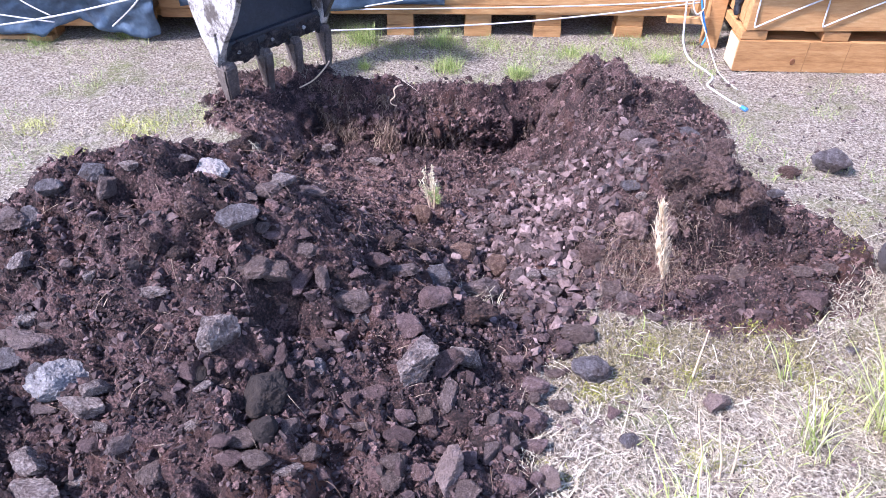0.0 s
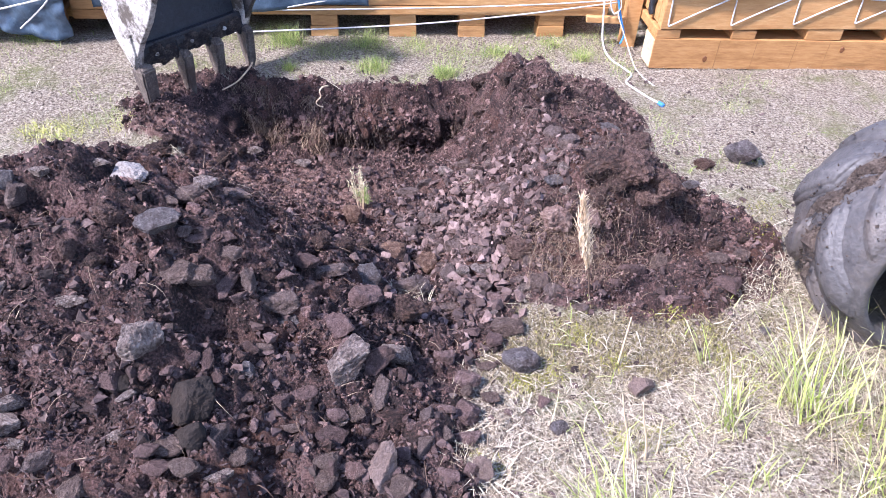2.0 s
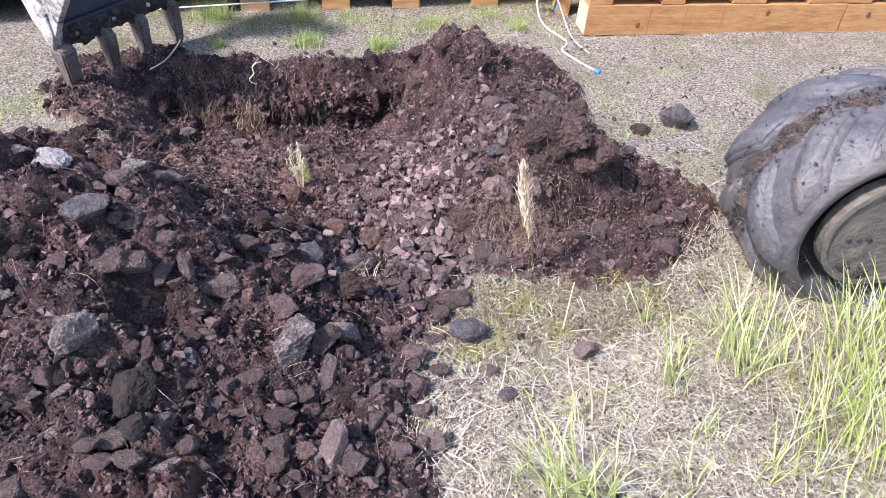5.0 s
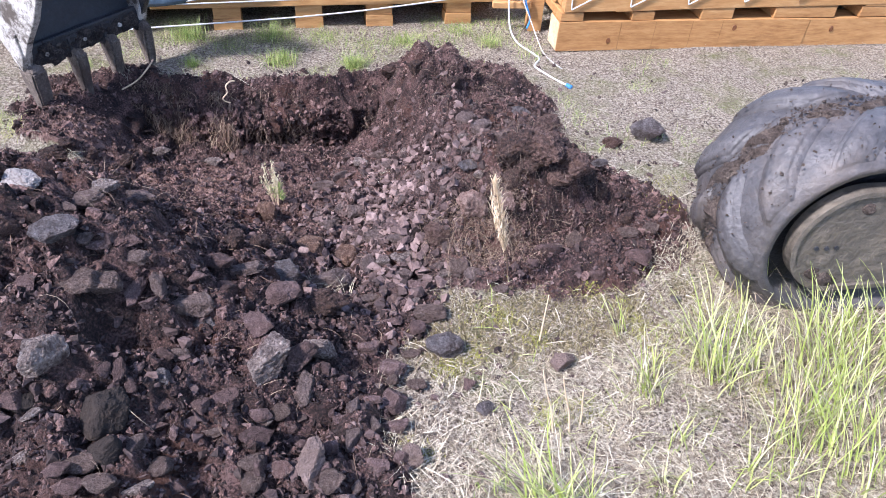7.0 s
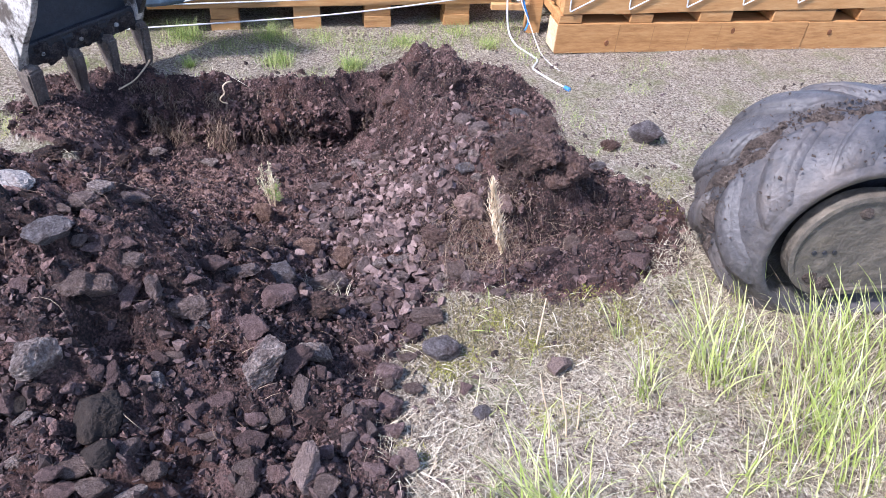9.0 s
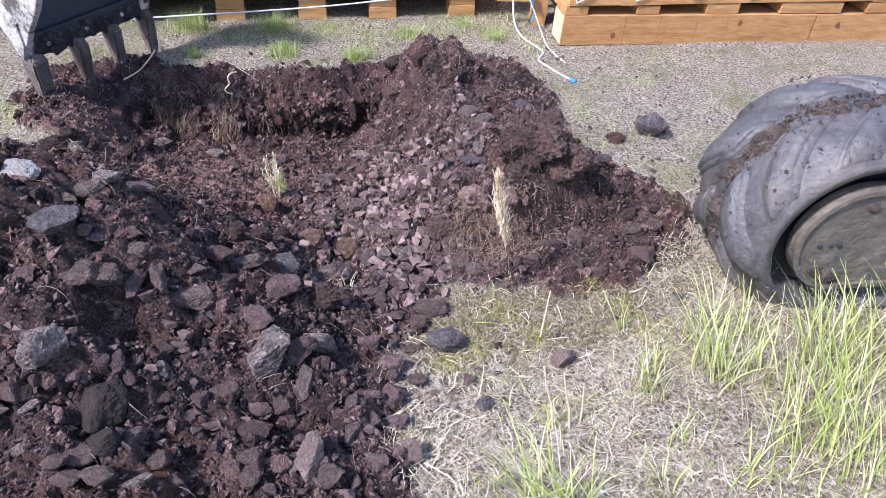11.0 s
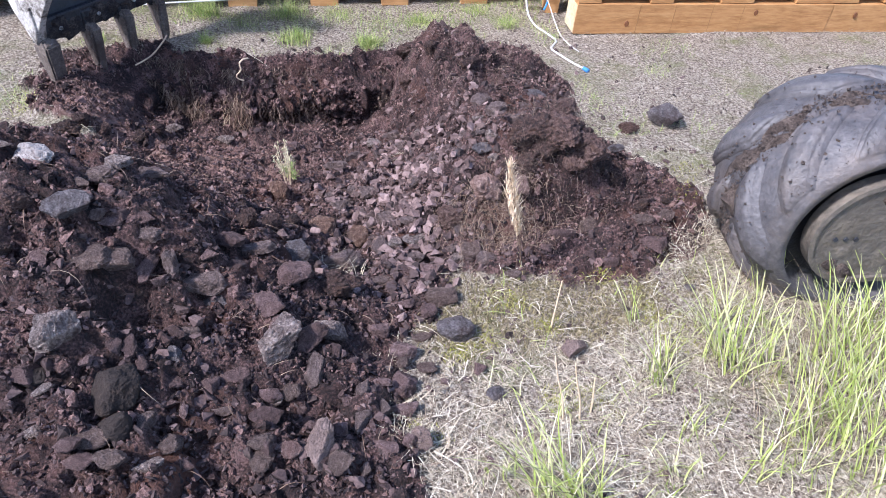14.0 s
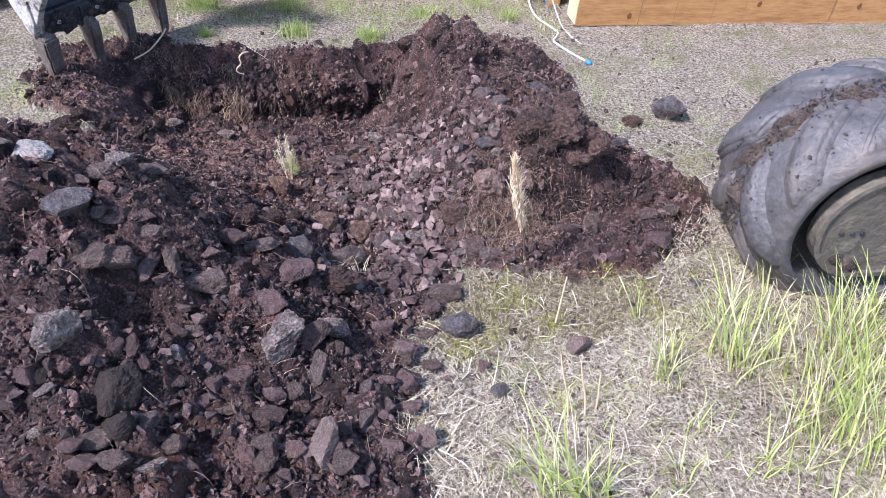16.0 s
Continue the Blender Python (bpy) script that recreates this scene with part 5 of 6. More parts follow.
# ---- loose stuff ----
def scatter(name, label, meshes, places, sizes, rnd, sink=0.25, squash=(0.7, 1.1)):
    """Many small pieces joined into one mesh."""
    shapes = []
    for me in meshes:
        v = np.empty(3 * len(me.vertices))
        me.vertices.foreach_get("co", v)
        shapes.append((v.reshape(-1, 3), [list(p.vertices) for p in me.polygons]))
    verts, faces, base = [], [], 0
    for (x, y, z), s in zip(places, sizes):
        v, f = shapes[rnd.randrange(len(shapes))]
        q = Euler((rnd.uniform(-0.7, 0.7), rnd.uniform(-0.7, 0.7), rnd.uniform(0, 6.28))).to_matrix()
        d = np.array(q) @ np.diag([s, s * rnd.uniform(*squash), s * rnd.uniform(*squash)])
        verts.append(v @ d.T + (x, y, z + s * (0.3 - sink)))
        faces += [[i + base for i in p] for p in f]
        base += len(v)
    ob = new(name, mesh_of(name, np.concatenate(verts).tolist(), faces, meshes[0].materials[0]))
    return tagged(ob, label, name.replace("_", " "), kind="stuff")


def strewn(n, x0, x1, y0, y1, weight, seed):
    """n places on the land, thicker where weight is greater."""
    r = np.random.default_rng(seed)
    out = np.zeros((0, 2))
    while len(out) < n:
        p = np.stack([r.uniform(x0, x1, 4 * n), r.uniform(y0, y1, 4 * n)], 1)
        out = np.concatenate([out, p[r.random(len(p)) < weight(p[:, 0], p[:, 1])]])
    out = out[:n]
    return np.column_stack([out, land_z(out[:, 0], out[:, 1])])


def stony(x, y):
    """Rubble lies thickest on the near slope and down the right heap."""
    thick = 0.45 + 0.5 * ramp(1.5, 1.0, y) + 0.9 * np.exp(-(((x - 0.42) / 0.26) ** 2 + ((y - 1.8) / 0.42) ** 2)) + 0.25 * grain(x, y, 0.2, 41)
    floor_of_pit = ramp(1.75, 2.05, y) * ramp(0.45, 0.1, x)
    crest = ramp(1.25, 1.5, y) * ramp(-0.25, -0.5, x)
    return soil(x, y) * np.clip(thick * (1 - 0.5 * floor_of_pit) * (1 - 0.5 * crest), 0.04, 1) * np.where((y > 2.75) & (x > 0.2), 0.25, 1)


def flank(x, y):
    """The stony slope of the long heap that faces the pit."""
    return np.exp(-(((x - 0.39 - 0.2 * (y - 2.08)) / 0.26) ** 2 + ((y - 2.06) / 0.50) ** 2) ** 1.5)


def toe(x, y):
    """Where stones have rolled to the foot of the slope, in front of the pit."""
    return soil(x, y) * np.exp(-(((x + 0.12) / 0.38) ** 2 + ((y - 1.12) / 0.34) ** 2) ** 1.5)


rnd = random.Random(5)
SMALL = [rock_mesh("stone", 200 + k, STONE, 9, 0, 0, 0.55 + 0.12 * (k % 3)) for k in range(14)]
SLABS = [cut_stone("rock", 320 + k, SLAB, 8 + k % 2, 60, 0.035, 0.6 + 0.1 * (k % 3), 4) for k in range(10)]
MID = [cut_stone("rock", 300 + k, ROCK, 8 + k % 2, 60, 0.035, 0.65 + 0.1 * (k % 3), 4) for k in range(12)]
for x, y, z in [*strewn(38, -0.7, 0.4, 0.75, 1.6, toe, 37), *strewn(55, 0.0, 0.85, 1.55, 2.6, flank, 39)]:
    s = 0.026 + 0.036 * rnd.random() ** 1.9
    ob = new("rock", rnd.choice(MID if y < 1.55 else SLABS))
    ob.matrix_world = pose(x, y, z + 0.12 * s, rnd.uniform(-35, 35), rnd.uniform(-35, 35), rnd.uniform(0, 360)) @ Matrix.Diagonal((s, s * rnd.uniform(0.7, 1.05), s * rnd.uniform(0.7, 1.1), 1))
    tagged(ob, "small angular grey-brown rock lying in the dug soil", "rock", "small rocks in the soil")
p = [*strewn(130, -1.6, 1.5, 0.8, 3.0, stony, 2), *strewn(80, 0.1, 0.75, 1.45, 2.25, lambda x, y: soil(x, y) * np.exp(-(((x - 0.42) / 0.2) ** 2 + ((y - 1.75) / 0.25) ** 2)), 35), *strewn(40, -0.6, 0.5, 2.0, 2.9, soil, 40)]
BROKEN = [rock_mesh("stone", 330 + k, STONE, 9, 1, 0.06, 0.6 + 0.1 * (k % 3)) for k in range(10)]
scatter("rubble", "angular grey-brown rocks lying in the dug soil", BROKEN, p, [0.026 + 0.030 * rnd.random() ** 1.7 for _ in p], rnd, 0.15)
# pinkish-grey stone whose colour is raised for the sun falling on this slope
FLANK = material("sun_lightened_pinkish_stone", [(0.26, (0.0415, 0.0246, 0.0212)), (0.44, (0.1147, 0.0732, 0.0649)), (0.62, (0.2245, 0.1512, 0.1357)), (0.9, (0.4392, 0.3264, 0.295))], 26, 0.85, 0.5, 5, vary="Island", spread=0.2, wear=((0.075, 0.044, 0.037), 0.52, 0.68), punch=0.9)
FLANK_SHARDS = [rock_mesh("stone", 270 + k, FLANK, 8, 1, 0.06, 0.55 + 0.12 * (k % 3), 0) for k in range(14)]
SHARDS = [rock_mesh("stone", 240 + k, STONE, 8, 1, 0.06, 0.55 + 0.12 * (k % 3), 0) for k in range(14)]
sizes = [0.013 + 0.030 * rnd.random() ** 2.2 for _ in range(4200)]
scatter("rubble", "broken stones lying thick in the dug soil", SHARDS, strewn(4200, -1.8, 1.6, 0.65, 3.3, stony, 36), sizes, rnd)
sizes = [0.013 + 0.042 * rnd.random() ** 2.0 for _ in range(1700)]
scatter("rubble", "pale grey broken stones covering the heap slope, lightened as if sunlit", FLANK_SHARDS, strewn(1700, -0.1, 1.0, 1.3, 2.9, flank, 38), sizes, rnd, 0.05)
sizes = [0.006 + 0.016 * rnd.random() ** 2.0 for _ in range(19000)]
scatter("gravel", "small broken stones strewn through the dug soil", SMALL, strewn(19000, -1.8, 1.6, 0.65, 3.3, stony, 3), sizes, rnd)
LUMPS = [rock_mesh("lump", 460 + k, CRUMB, 10, 1, 0.2, 0.75, 0) for k in range(8)]
sizes = [0.012 + 0.040 * rnd.random() ** 2.8 for _ in range(2800)]
scatter("soil_lumps", "crumbling lumps of dark reddish-brown soil", LUMPS, strewn(2800, -1.8, 1.6, 0.65, 3.3, lambda x, y: soil(x, y) * (1 - 0.8 * flank(x, y)), 33), sizes, rnd, 0.3)
r = np.random.default_rng(34)
wx, wz = r.uniform(-0.78, 0.62, 3600), -0.01 - 0.27 * r.random(3600)
q = np.column_stack([wx, wall_y(wx) - 0.012 + 0.30 * wz - wall_out(wx, wz) * ramp(-0.03, -0.1, wz), wz])
scatter("wall_lumps", "lumps of root-bound earth in the pit wall", LUMPS, q, [0.010 + 0.032 * rnd.random() ** 2.4 for _ in q], rnd, 0.3)
CLODS = [rock_mesh("clod", 400 + k, CRUMB, 7, 0, 0, 0.8) for k in range(8)]
sizes = [0.004 + 0.020 * rnd.random() ** 3.5 for _ in range(58000)]
scatter("soil_crumbs", "crumbs and small clods of dark damp soil", CLODS, strewn(58000, -1.8, 1.6, 0.65, 3.4, soil, 4), sizes, rnd)
DRY = material("dry_crumb", [(0.32, (0.035, 0.019, 0.0155)), (0.45, (0.105, 0.059, 0.049)), (0.56, (0.21, 0.124, 0.104)), (0.68, (0.36, 0.235, 0.20))], 16, 0.95, 0.9, 9, vary="Island", spread=0.17, punch=1.5)
DRY_CLODS = [rock_mesh("clod", 410 + k, DRY, 7, 0, 0, 0.8) for k in range(8)]
sizes = [0.007 + 0.014 * rnd.random() ** 2 for _ in range(12000)]
scatter("soil_crumbs", "dry lighter crumbs lying on the turned soil", DRY_CLODS, strewn(12000, -1.5, 1.5, 0.7, 3.1, lambda x, y: soil(x, y) * (0.10 + 0.90 * ramp(1.3, 1.9, y)), 44), sizes, rnd, 0.1)
sizes = [0.008 + 0.03 * rnd.random() ** 3 for _ in range(900)]
scatter("stray_stones", "dark stones strayed onto the grass round the heaps", SMALL,
        strewn(900, -0.4, 2.0, 0.7, 3.4, lambda x, y: (1 - soil(x, y)) * np.exp(-np.hypot(x - 0.6, y - 1.7) * 1.2), 6), sizes, rnd)


def strands(name, label, mat, roots, seed, long, wide, lift, bend=0.35, segments=3, kind="stuff", category="", drift=(0, 0)):
    """Tapered ribbons, each with its own bend. lift: how steeply they rise, in radians."""
    r = np.random.default_rng(seed)
    n = len(roots)
    yaw = r.uniform(0, 2 * math.pi, n)
    length, w = r.uniform(*long, n), r.uniform(*wide, n)
    rise, turn, droop = r.uniform(*lift, n), r.normal(0, bend, n), r.uniform(0.2, 1.0, n) * bend
    p = np.array(roots, float)
    rows = []
    for k in range(segments + 1):
        side = np.stack([-np.sin(yaw), np.cos(yaw), 0.25 * np.sin(yaw * 7)], 1) * (w * (1 - 0.85 * (k / segments) ** 1.5))[:, None] / 2
        rows += [p - side, p + side]
        step = length / segments
        p = p + np.stack([(np.cos(yaw) * np.cos(rise) + drift[0]) * step, (np.sin(yaw) * np.cos(rise) + drift[1]) * step, np.sin(rise) * step], 1)
        yaw, rise = yaw + turn / segments, rise - droop * 2 / segments
    verts = np.stack(rows, 1).reshape(-1, 3)
    a = (np.arange(n)[:, None] * 2 * (segments + 1) + 2 * np.arange(segments)).ravel()
    faces = np.stack([a, a + 1, a + 3, a + 2], 1)
    ob = new(name, mesh_of(name, verts.tolist(), faces.tolist(), mat))
    return tagged(ob, label, category or name.replace("_", " "), kind=kind)


def mossy(x, y):
    """The bare olive-brown patch before the long heap."""
    return ramp(-0.06, 0.06, inside(x, y, 0.78, 1.40, 0.44, 0.17) + 0.05 * grain(x, y, 0.09, 93))


def bare(x, y):
    return (1 - soil(x, y)) * (1 - 0.72 * mossy(x, y)) * np.clip(0.62 + 0.35 * grain(x, y, 0.3, 51) + 0.4 * grain(x, y, 0.07, 52), 0.08, 1)


def worn(x, y):
    """Litter thins out away from the dig."""
    out = np.hypot(np.clip(np.abs(x - 0.4) - 2.4, 0, None), np.clip(np.abs(y - 2.2) - 1.6, 0, None))
    return bare(x, y) * np.exp(-((out / 0.9) ** 2)) * np.where((y < 1.9) & (x > 0.1) & (y > 0.55), 1, 0.5)


p = strewn(122000, -4.0, 4.8, -1.0, 4.6, worn, 7)
p[:, 2] += np.random.default_rng(1).uniform(0.001, 0.012, len(p))
strands("dry_straw", "dry bleached straw lying over the ground", STRAW, p, 8, (0.008, 0.065), (0.0005, 0.0018), (-0.1, 0.3), 0.35, 2)
p = strewn(22000, 0.15, 2.3, 0.45, 1.9, bare, 32)
p[:, 2] += np.random.default_rng(4).uniform(0.002, 0.016, len(p))
strands("fine_straw", "fine dry grass fibres matted over the ground", STRAW, p, 33, (0.012, 0.06), (0.0006, 0.0018), (-0.1, 0.35), 0.5, 3)
p = strewn(1500, -2.6, 3.4, 0.55, 3.9, bare, 27)
p[:, 2] += 0.008
strands("long_straw", "long bleached stalks lying loose on the litter", STRAW, p, 28, (0.08, 0.22), (0.0016, 0.0034), (-0.02, 0.12), 0.25, 4)
p = strewn(2400, 0.2, 2.3, 0.5, 1.8, bare, 30)
p[:, 2] += np.random.default_rng(2).uniform(0.006, 0.02, len(p))
strands("dead_leaves", "broad bleached grass leaves lying curled on the litter", STRAW, p, 31, (0.03, 0.10), (0.0014, 0.0036), (-0.1, 0.3), 0.6, 5)
CHAFF = [rock_mesh("chaff", 430 + k, LITTER, 7, 0, 0, 0.5) for k in range(6)]
sizes = [0.003 + 0.010 * rnd.random() ** 3 for _ in range(12000)]
scatter("litter_crumbs", "crumbs of earth and bark between the straw", CHAFF, strewn(12000, -2.4, 2.8, 0.6, 3.8, lambda x, y: 1 - soil(x, y), 29), sizes, rnd)
p = strewn(900, -1.7, 1.5, 0.8, 3.3, soil, 9)
p[:, 2] += 0.006
strands("root_threads", "thin pale roots and straw torn up in the soil", ROOT, p, 10, (0.03, 0.12), (0.0009, 0.0022), (-0.1, 0.6), 0.9, 5)
p = strewn(1100, 0.3, 2.4, 0.6, 1.75, lambda x, y: bare(x, y) * np.clip(0.3 * grain(x, y, 0.2, 61) + 0.25 * ramp(0.6, 1.5, x) + 0.03, 0, 1), 11)
strands("short_grass", "short pale green grass coming through the straw", GREEN, p, 12, (0.03, 0.10), (0.0018, 0.004), (0.5, 1.4), 0.5, 4)
p = strewn(5200, -2.4, 3.0, 2.3, 3.85, lambda x, y: bare(x, y) * np.clip(0.7 * grain(x, y, 0.22, 62) + 0.35 * np.exp(-((x - 0.3) / 0.7) ** 2 - ((y - 3.5) / 0.3) ** 2), 0, 1), 13)
strands("short_grass", "short dull green grass behind the pit", DULL, p, 14, (0.015, 0.06), (0.0015, 0.0035), (0.4, 1.4), 0.6, 3)
p = strewn(9000, 0.3, 1.3, 1.2, 1.65, lambda x, y: (1 - soil(x, y)) * mossy(x, y), 45)
strands("moss", "thin brownish-green moss on bare earth before the heap", OLIVE_MOSS, p, 46, (0.006, 0.018), (0.0024, 0.005), (0.2, 1.4), 0.6, 2)
p = strewn(3000, 0.2, 1.4, 1.0, 1.8, lambda x, y: (1 - soil(x, y)) * np.clip(1.6 * grain(x, y, 0.13, 63) - 0.75, 0, 1), 15)
strands("moss", "yellow-green moss cushions at the edge of the dirt", MOSS, p, 16, (0.006, 0.018), (0.0015, 0.003), (0.3, 1.5), 0.6, 2)


def tuft(x, y, blades, height, spread, mat=GREEN, label="tall fresh green grass tuft standing in straw", stems=0, width=(0.0018, 0.0048), lift=(1.1, 1.56), drift=(-0.07, -0.02)):
    r = np.random.default_rng(int(x * 1000 + 7000 + y * 331))
    q = np.column_stack([x + r.normal(0, spread, blades), y + r.normal(0, spread, blades)])
    q = np.column_stack([q, land_z(q[:, 0], q[:, 1]) - 0.004])
    return strands("grass_tuft", label, mat, q, int(x * 100 + y * 1000 + 900), (0.45 * height, 1.1 * height), width, lift, 0.45, 6, "stuff", "grass tuft", drift)


for x, y, n, h, s in ((1.187, 1.075, 60, 0.31, 0.022), (1.175, 1.13, 30, 0.30, 0.014), (0.953, 1.087, 40, 0.21, 0.020), (1.00, 1.11, 16, 0.20, 0.012), (0.979, 1.292, 14, 0.17, 0.008),
                      (1.314, 1.075, 40, 0.28, 0.024), (0.545, 0.775, 40, 0.29, 0.013), (0.615, 0.765, 46, 0.32, 0.015), (0.66, 0.75, 18, 0.27, 0.010), (1.221, 0.76, 60, 0.25, 0.045),
                      (1.30, 0.85, 80, 0.24, 0.05), (1.42, 0.88, 130, 0.27, 0.055), (1.42, 0.73, 120, 0.26, 0.06), (1.56, 0.96, 130, 0.28, 0.055), (1.713, 1.08, 90, 0.28, 0.05),
                      (1.551, 1.10, 70, 0.27, 0.045), (0.974, 0.885, 14, 0.15, 0.010), (0.864, 0.775, 22, 0.17, 0.016), (1.46, 1.37, 26, 0.22, 0.022), (1.252, 1.25, 20, 0.22, 0.014),
                      (1.703, 1.175, 36, 0.25, 0.03), (1.60, 1.20, 20, 0.24, 0.02), (1.42, 1.02, 60, 0.26, 0.04), (1.70, 0.80, 120, 0.28, 0.06), (1.85, 1.00, 110, 0.28, 0.06), (0.45, 0.83, 20, 0.13, 0.02),
                      (1.36, 1.22, 16, 0.22, 0.015), (1.10, 0.76, 18, 0.12, 0.02)):
    tuft(x, y, int(0.48 * n) + 4, h, 1.2 * s, width=(0.0026, 0.0070), lift=(1.15, 1.57), drift=(-0.30, 0.02))
    tuft(x + 0.008, y + 0.011, n // 2, 0.85 * h, 1.7 * s, STRAW, "bleached dead blades in a green grass tuft", width=(0.0014, 0.0036), lift=(0.8, 1.5), drift=(-0.24, 0.0))
for x, y, n, h, s in ((-0.44, 3.66, 120, 0.15, 0.07), (0.02, 3.32, 110, 0.11, 0.065), (0.37, 3.25, 110, 0.10, 0.045), (-0.02, 3.64, 110, 0.12, 0.08), (0.67, 3.50, 70, 0.08, 0.06),
                      (1.13, 3.44, 60, 0.11, 0.05), (-0.41, 3.34, 40, 0.09, 0.02),
                      (-1.75, 3.72, 50, 0.12, 0.05), (-2.2, 3.6, 40, 0.09, 0.06), (0.25, 3.6, 70, 0.07, 0.09), (1.75, 2.88, 50, 0.04, 0.06), (1.0, 3.62, 50, 0.08, 0.05)):
    tuft(x, y, int(3.4 * n), 0.85 * h, 0.62 * s, DULL, "short green grass tuft growing through straw", width=(0.0013, 0.003), lift=(0.5, 1.5))


for x, y, n, h, s in ((-1.80, 2.70, 200, 0.06, 0.04), (-1.29, 2.68, 260, 0.06, 0.055), (-1.40, 2.70, 150, 0.055, 0.035), (-1.55, 2.48, 110, 0.045, 0.03), (-1.08, 2.72, 60, 0.045, 0.03)):
    tuft(x, y, n, h, s, LIME, "low yellow-green grass tuft in bleached straw", width=(0.0016, 0.0032), lift=(0.35, 1.45))


def seed_stem(x, y, height, lean, label, plume=0.0):
    """A thin dry stem, with a feathery plume at its end where one is given."""
    t = thing("reed_grass", pose(x, y, float(land_z(x, y))), label, "reed grass")
    tip = Vector((lean[0], lean[1], height))
    line = [Vector((0, 0, -0.01)), tip * 0.35 + Vector((-0.06 * lean[0], 0, 0)), tip * 0.7, tip]
    part("stem", tube(line, 0.0024 if plume else 0.0034, 5, 6, 0.5), ROOT if plume else PLUME, t, smooth=True)
    if plume:
        r = np.random.default_rng(3)
        n = 900
        k = r.uniform(0, 1, n)
        axis = tip.normalized()
        base = np.array(tip)[None] + np.array(axis)[None] * ((k - 0.85) * plume)[:, None] + r.normal(0, 1, (n, 3)) * (0.0085 * np.sin(math.pi * np.clip(k, 0.04, 0.96)) ** 0.7)[:, None]
        ob = strands("plume", "", PLUME, base, 17, (0.014, 0.036), (0.0015, 0.0035), (0.95, 1.5), 0.3, 3, "part")
        del ob["kind"], ob["category"]
        ob.parent = t
    return t


seed_stem(0.692, 1.563, 0.40, (-0.10, -0.05), "dry reed grass with a straw-coloured feathery plume", 0.30)
seed_stem(0.719, 1.31, 0.20, (0.0, 0.0), "single upright straw-coloured grass stem")
seed_stem(0.655, 0.99, 0.27, (-0.07, 0.0), "single upright straw-coloured grass stem")
seed_stem(0.70, 0.985, 0.24, (-0.06, 0.0), "single upright straw-coloured grass stem")
seed_stem(0.735, 1.0, 0.15, (-0.02, 0.0), "single upright straw-coloured grass stem")


# ---- roots in the pit wall ----
def hanging_roots(n, x0, x1, label, seed, mat=FINE_ROOT, thick=1.0):
    r = np.random.default_rng(seed)
    verts, faces = [], []
    for _ in range(n):
        x = r.uniform(x0, x1)
        z = -0.20 * r.random() ** 1.6
        back = float(wall_y(np.float64(x)) + 0.30 * z - wall_out(np.float64(x), np.float64(z)) * ramp(-0.03, -0.1, z))
        if grain(x, 0 * x, 0.09, 81) < r.uniform(-0.6, 0.5):
            continue
        p = np.array([x, back + r.uniform(-0.035, -0.008), z])
        w, a = r.uniform(0.0006, 0.0018) * thick, r.uniform(0, 6.28)
        m = 7
        step = r.uniform(0.03, 0.15) / m
        base = len(verts)
        for k in range(m + 1):
            o = np.array([math.cos(a), math.sin(a), 0]) * w * (1 - 0.7 * k / m)
            verts += [(p - o).tolist(), (p + o).tolist()]
            p = p + np.array([r.normal(0, 0.5), r.normal(-0.2, 0.3), -1 + abs(r.normal(0, 0.3))]) * step
        faces += [(base + 2 * k, base + 2 * k + 1, base + 2 * k + 3, base + 2 * k + 2) for k in range(m)]
    ob = new("hanging_roots", mesh_of("hanging_roots", verts, faces, mat))
    return tagged(ob, label, "roots", kind="stuff")


p = strewn(900, 0.55, 1.25, 1.65, 2.2, lambda x, y: np.exp(-((x - 0.86) / 0.2) ** 2 - ((y - 1.87) / 0.13) ** 2), 25)
p[:, 2] += np.random.default_rng(26).uniform(0.01, 0.10, len(p))
strands("fine_roots", "fine dark fibres matted over the clods of the heap", FINE_ROOT, p, 26, (0.02, 0.09), (0.0006, 0.0015), (-0.9, 0.5), 1.0, 5, category="roots")
hanging_roots(2200, -0.72, 0.58, "fine roots hanging from the torn edge of the pit", 4)
hanging_roots(2400, -0.72, -0.22, "pale brown root curtain hanging down the pit wall", 6, ROOT, 1.5)
p = strewn(1700, 0.4, 1.1, 1.55, 2.0, lambda x, y: np.exp(-((x - 0.66) / 0.15) ** 2 - ((y - 1.74) / 0.08) ** 2), 21)
p[:, 2] += 0.01
strands("torn_roots", "tangle of fine reddish roots on a torn turf clod", ROOT, p, 22, (0.03, 0.12), (0.0006, 0.0016), (-0.9, 0.8), 1.1, 6, category="roots")
p = strewn(800, 0.4, 1.25, 2.5, 3.1, lambda x, y: np.exp(-((x - 0.76) / 0.26) ** 2 - ((y - 2.8) / 0.2) ** 2), 23)
p[:, 2] += 0.008
strands("torn_roots", "matted roots and straw on the turf heap", FINE_ROOT, p, 24, (0.03, 0.13), (0.0009, 0.0022), (-0.3, 0.6), 1.0, 5, category="roots")
ob = part("root", tube([(-0.195, 2.990, 0.076), (-0.217, 2.960, 0.085), (-0.232, 2.945, 0.072), (-0.228, 2.940, 0.046), (-0.250, 2.940, 0.020), (-0.243, 2.940, 0.003), (-0.220, 2.945, -0.008)], 0.0040, 6, 5, 0.7), PLUME, None, "pale curled root sticking out of the pit wall", True)
tagged(ob, category="root")
ob = part("root", tube([(-0.598, 3.469, 0.024), (-0.588, 3.347, 0.030), (-0.601, 3.197, 0.045), (-0.649, 3.187, 0.001), (-0.711, 3.142, -0.017)], 0.0045, 6, 5, 0.8), PLUME, None, "pale bent root beside the bucket teeth", True)
tagged(ob, category="root")


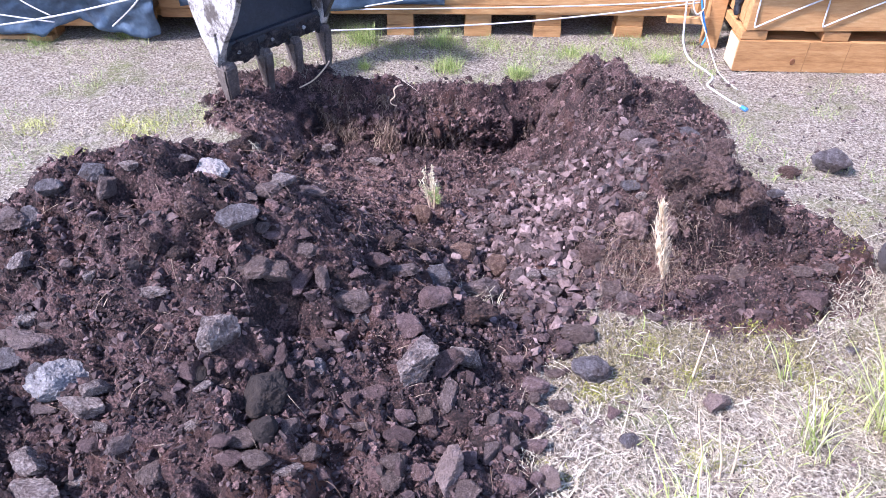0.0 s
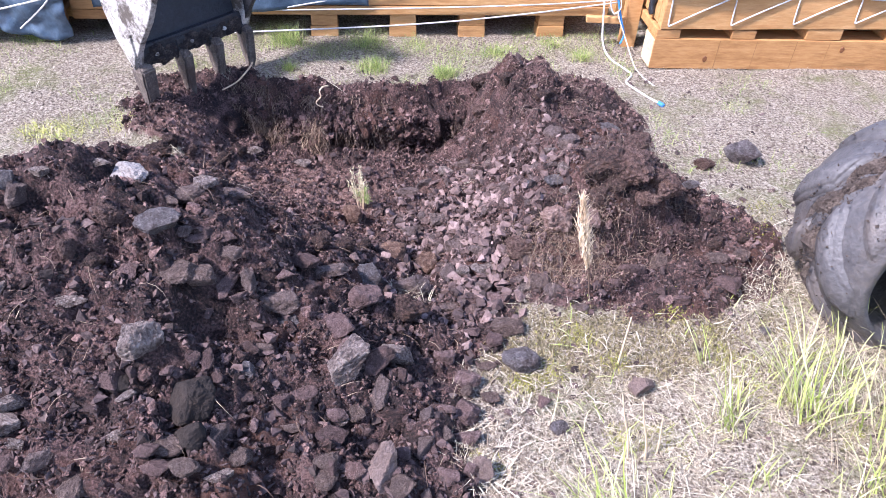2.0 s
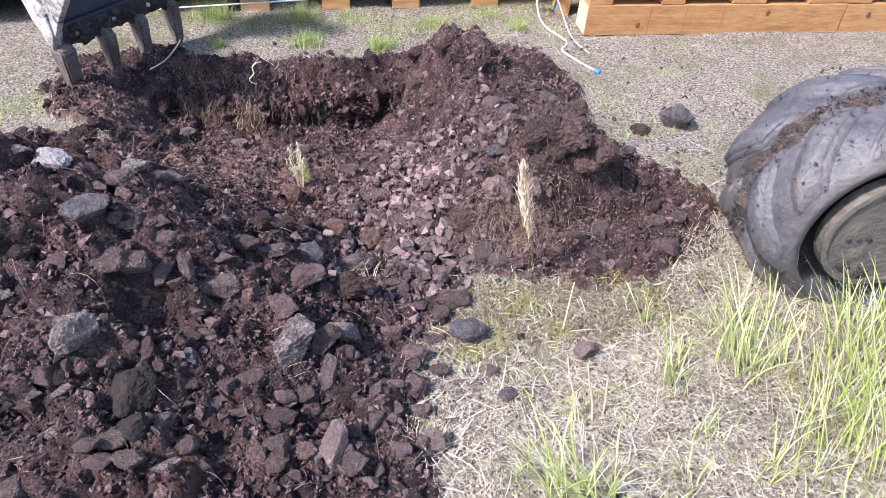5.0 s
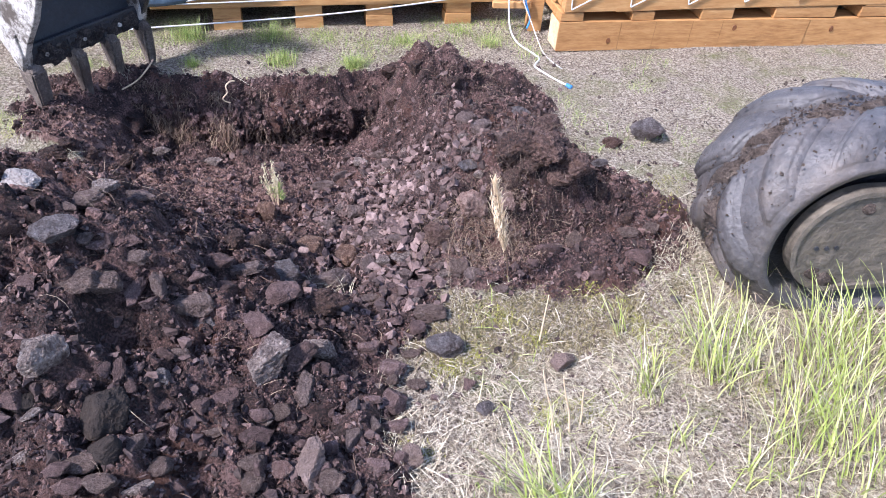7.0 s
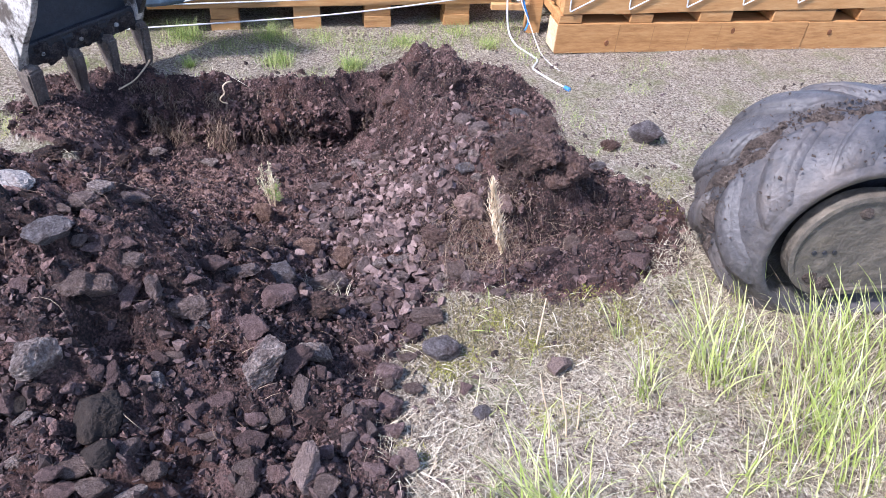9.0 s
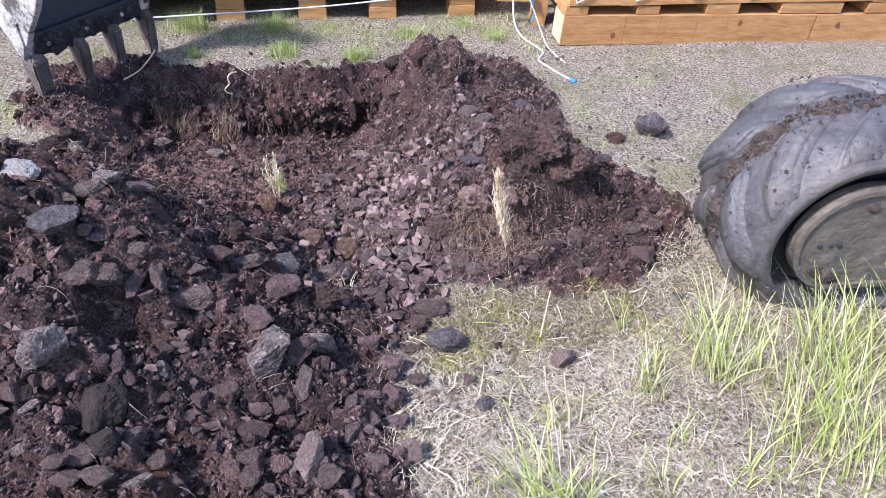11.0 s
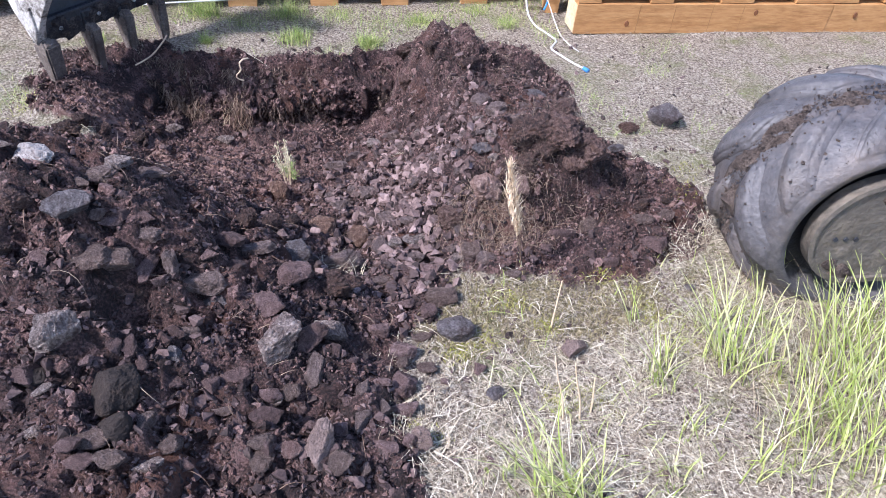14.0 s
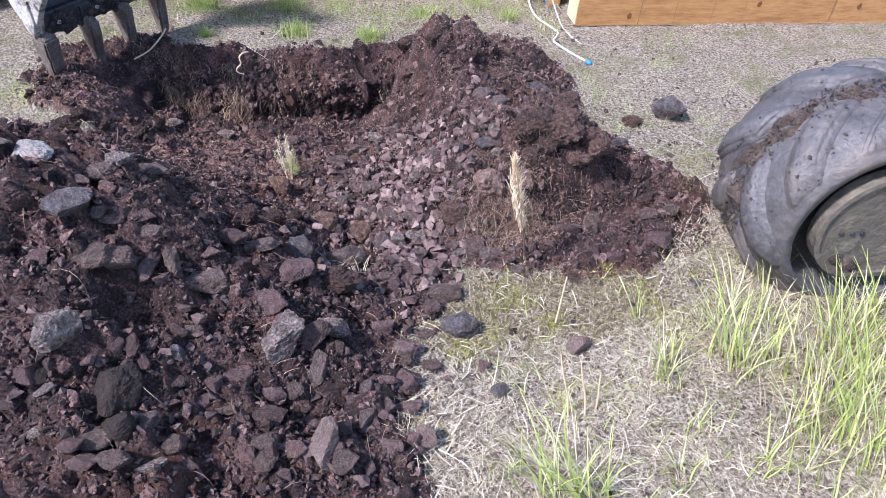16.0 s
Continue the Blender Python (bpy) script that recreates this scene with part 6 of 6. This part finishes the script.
# ---- dry sprigs ----
def sprig(x, y, n, height, spread, label, mat=STRAW, **more):
    return tuft(x, y, n, height, spread, mat, label, width=(0.0014, 0.003), **more)


def weed(x, y, stems, height, label):
    """Upright cream stems set all along with small leaves."""
    t = thing("weed", pose(x, y, float(land_z(x, y)) - 0.01), label, "weed")
    r = np.random.default_rng(19)
    foot, leaf = r.normal(0, 0.010, (stems, 3)) * (1, 1, 0), []
    tips = foot * 2.4 + np.column_stack([r.normal(-0.012, 0.016, stems), r.normal(-0.01, 0.012, stems), height * r.uniform(0.6, 1.05, stems)])
    for p, q in zip(foot, tips):
        part("stem", tube([Vector(p), Vector(0.5 * (p + q) + (0.004, 0, 0)), Vector(q)], 0.0011, 4, 4, 0.5), PLUME, t)
        leaf.append(p + (q - p) * r.uniform(0.2, 1.0, (24, 1)) ** 0.8 + r.normal(0, 0.003, (24, 3)))
    for name, mat, pick, long in (("seed_heads", PALE_WEED, leaf, (0.006, 0.018)), ("leaves", DULL, [q * (1, 1, 0.5) + (0.018, 0, 0) for q in leaf[::2]], (0.010, 0.026))):
        ob = strands(name, "", mat, np.concatenate(pick), 20, long, (0.0014, 0.0034), (0.2, 1.3), 0.5, 2, "part")
        del ob["kind"], ob["category"]
        ob.parent = t
    return t


weed(-0.045, 2.29, 16, 0.20, "dry cream and green weed standing upright in the pit")
sprig(0.110, 1.624, 110, 0.075, 0.028, "spiky bleached dry grass on an upturned sod", drift=(-0.1, -0.1), lift=(0.3, 1.4))
sprig(-0.70, 3.20, 24, 0.08, 0.02, "yellow grass sprig beside the bucket")
sprig(1.35, 1.66, 40, 0.05, 0.04, "bleached dead grass at the foot of the heap")

for x, y, n, s in ((0.411, 1.251, 420, 0.026), (0.45, 1.255, 260, 0.02), (0.506, 1.282, 360, 0.024), (0.708, 1.315, 420, 0.024), (0.73, 1.33, 200, 0.02), (0.954, 1.494, 340, 0.035), (0.62, 1.45, 300, 0.04), (1.42, 1.85, 300, 0.06),
                   (1.5, 2.05, 240, 0.05), (0.32, 0.98, 160, 0.02), (0.55, 1.44, 200, 0.04), (0.80, 0.98, 60, 0.012), (1.26, 0.99, 90, 0.014), (1.22, 0.83, 60, 0.012)):
    tuft(x, y, n, 0.018, 0.85 * s, MOSS, "small cushion of yellow-green moss among straw", width=(0.002, 0.004), lift=(0.3, 1.5))
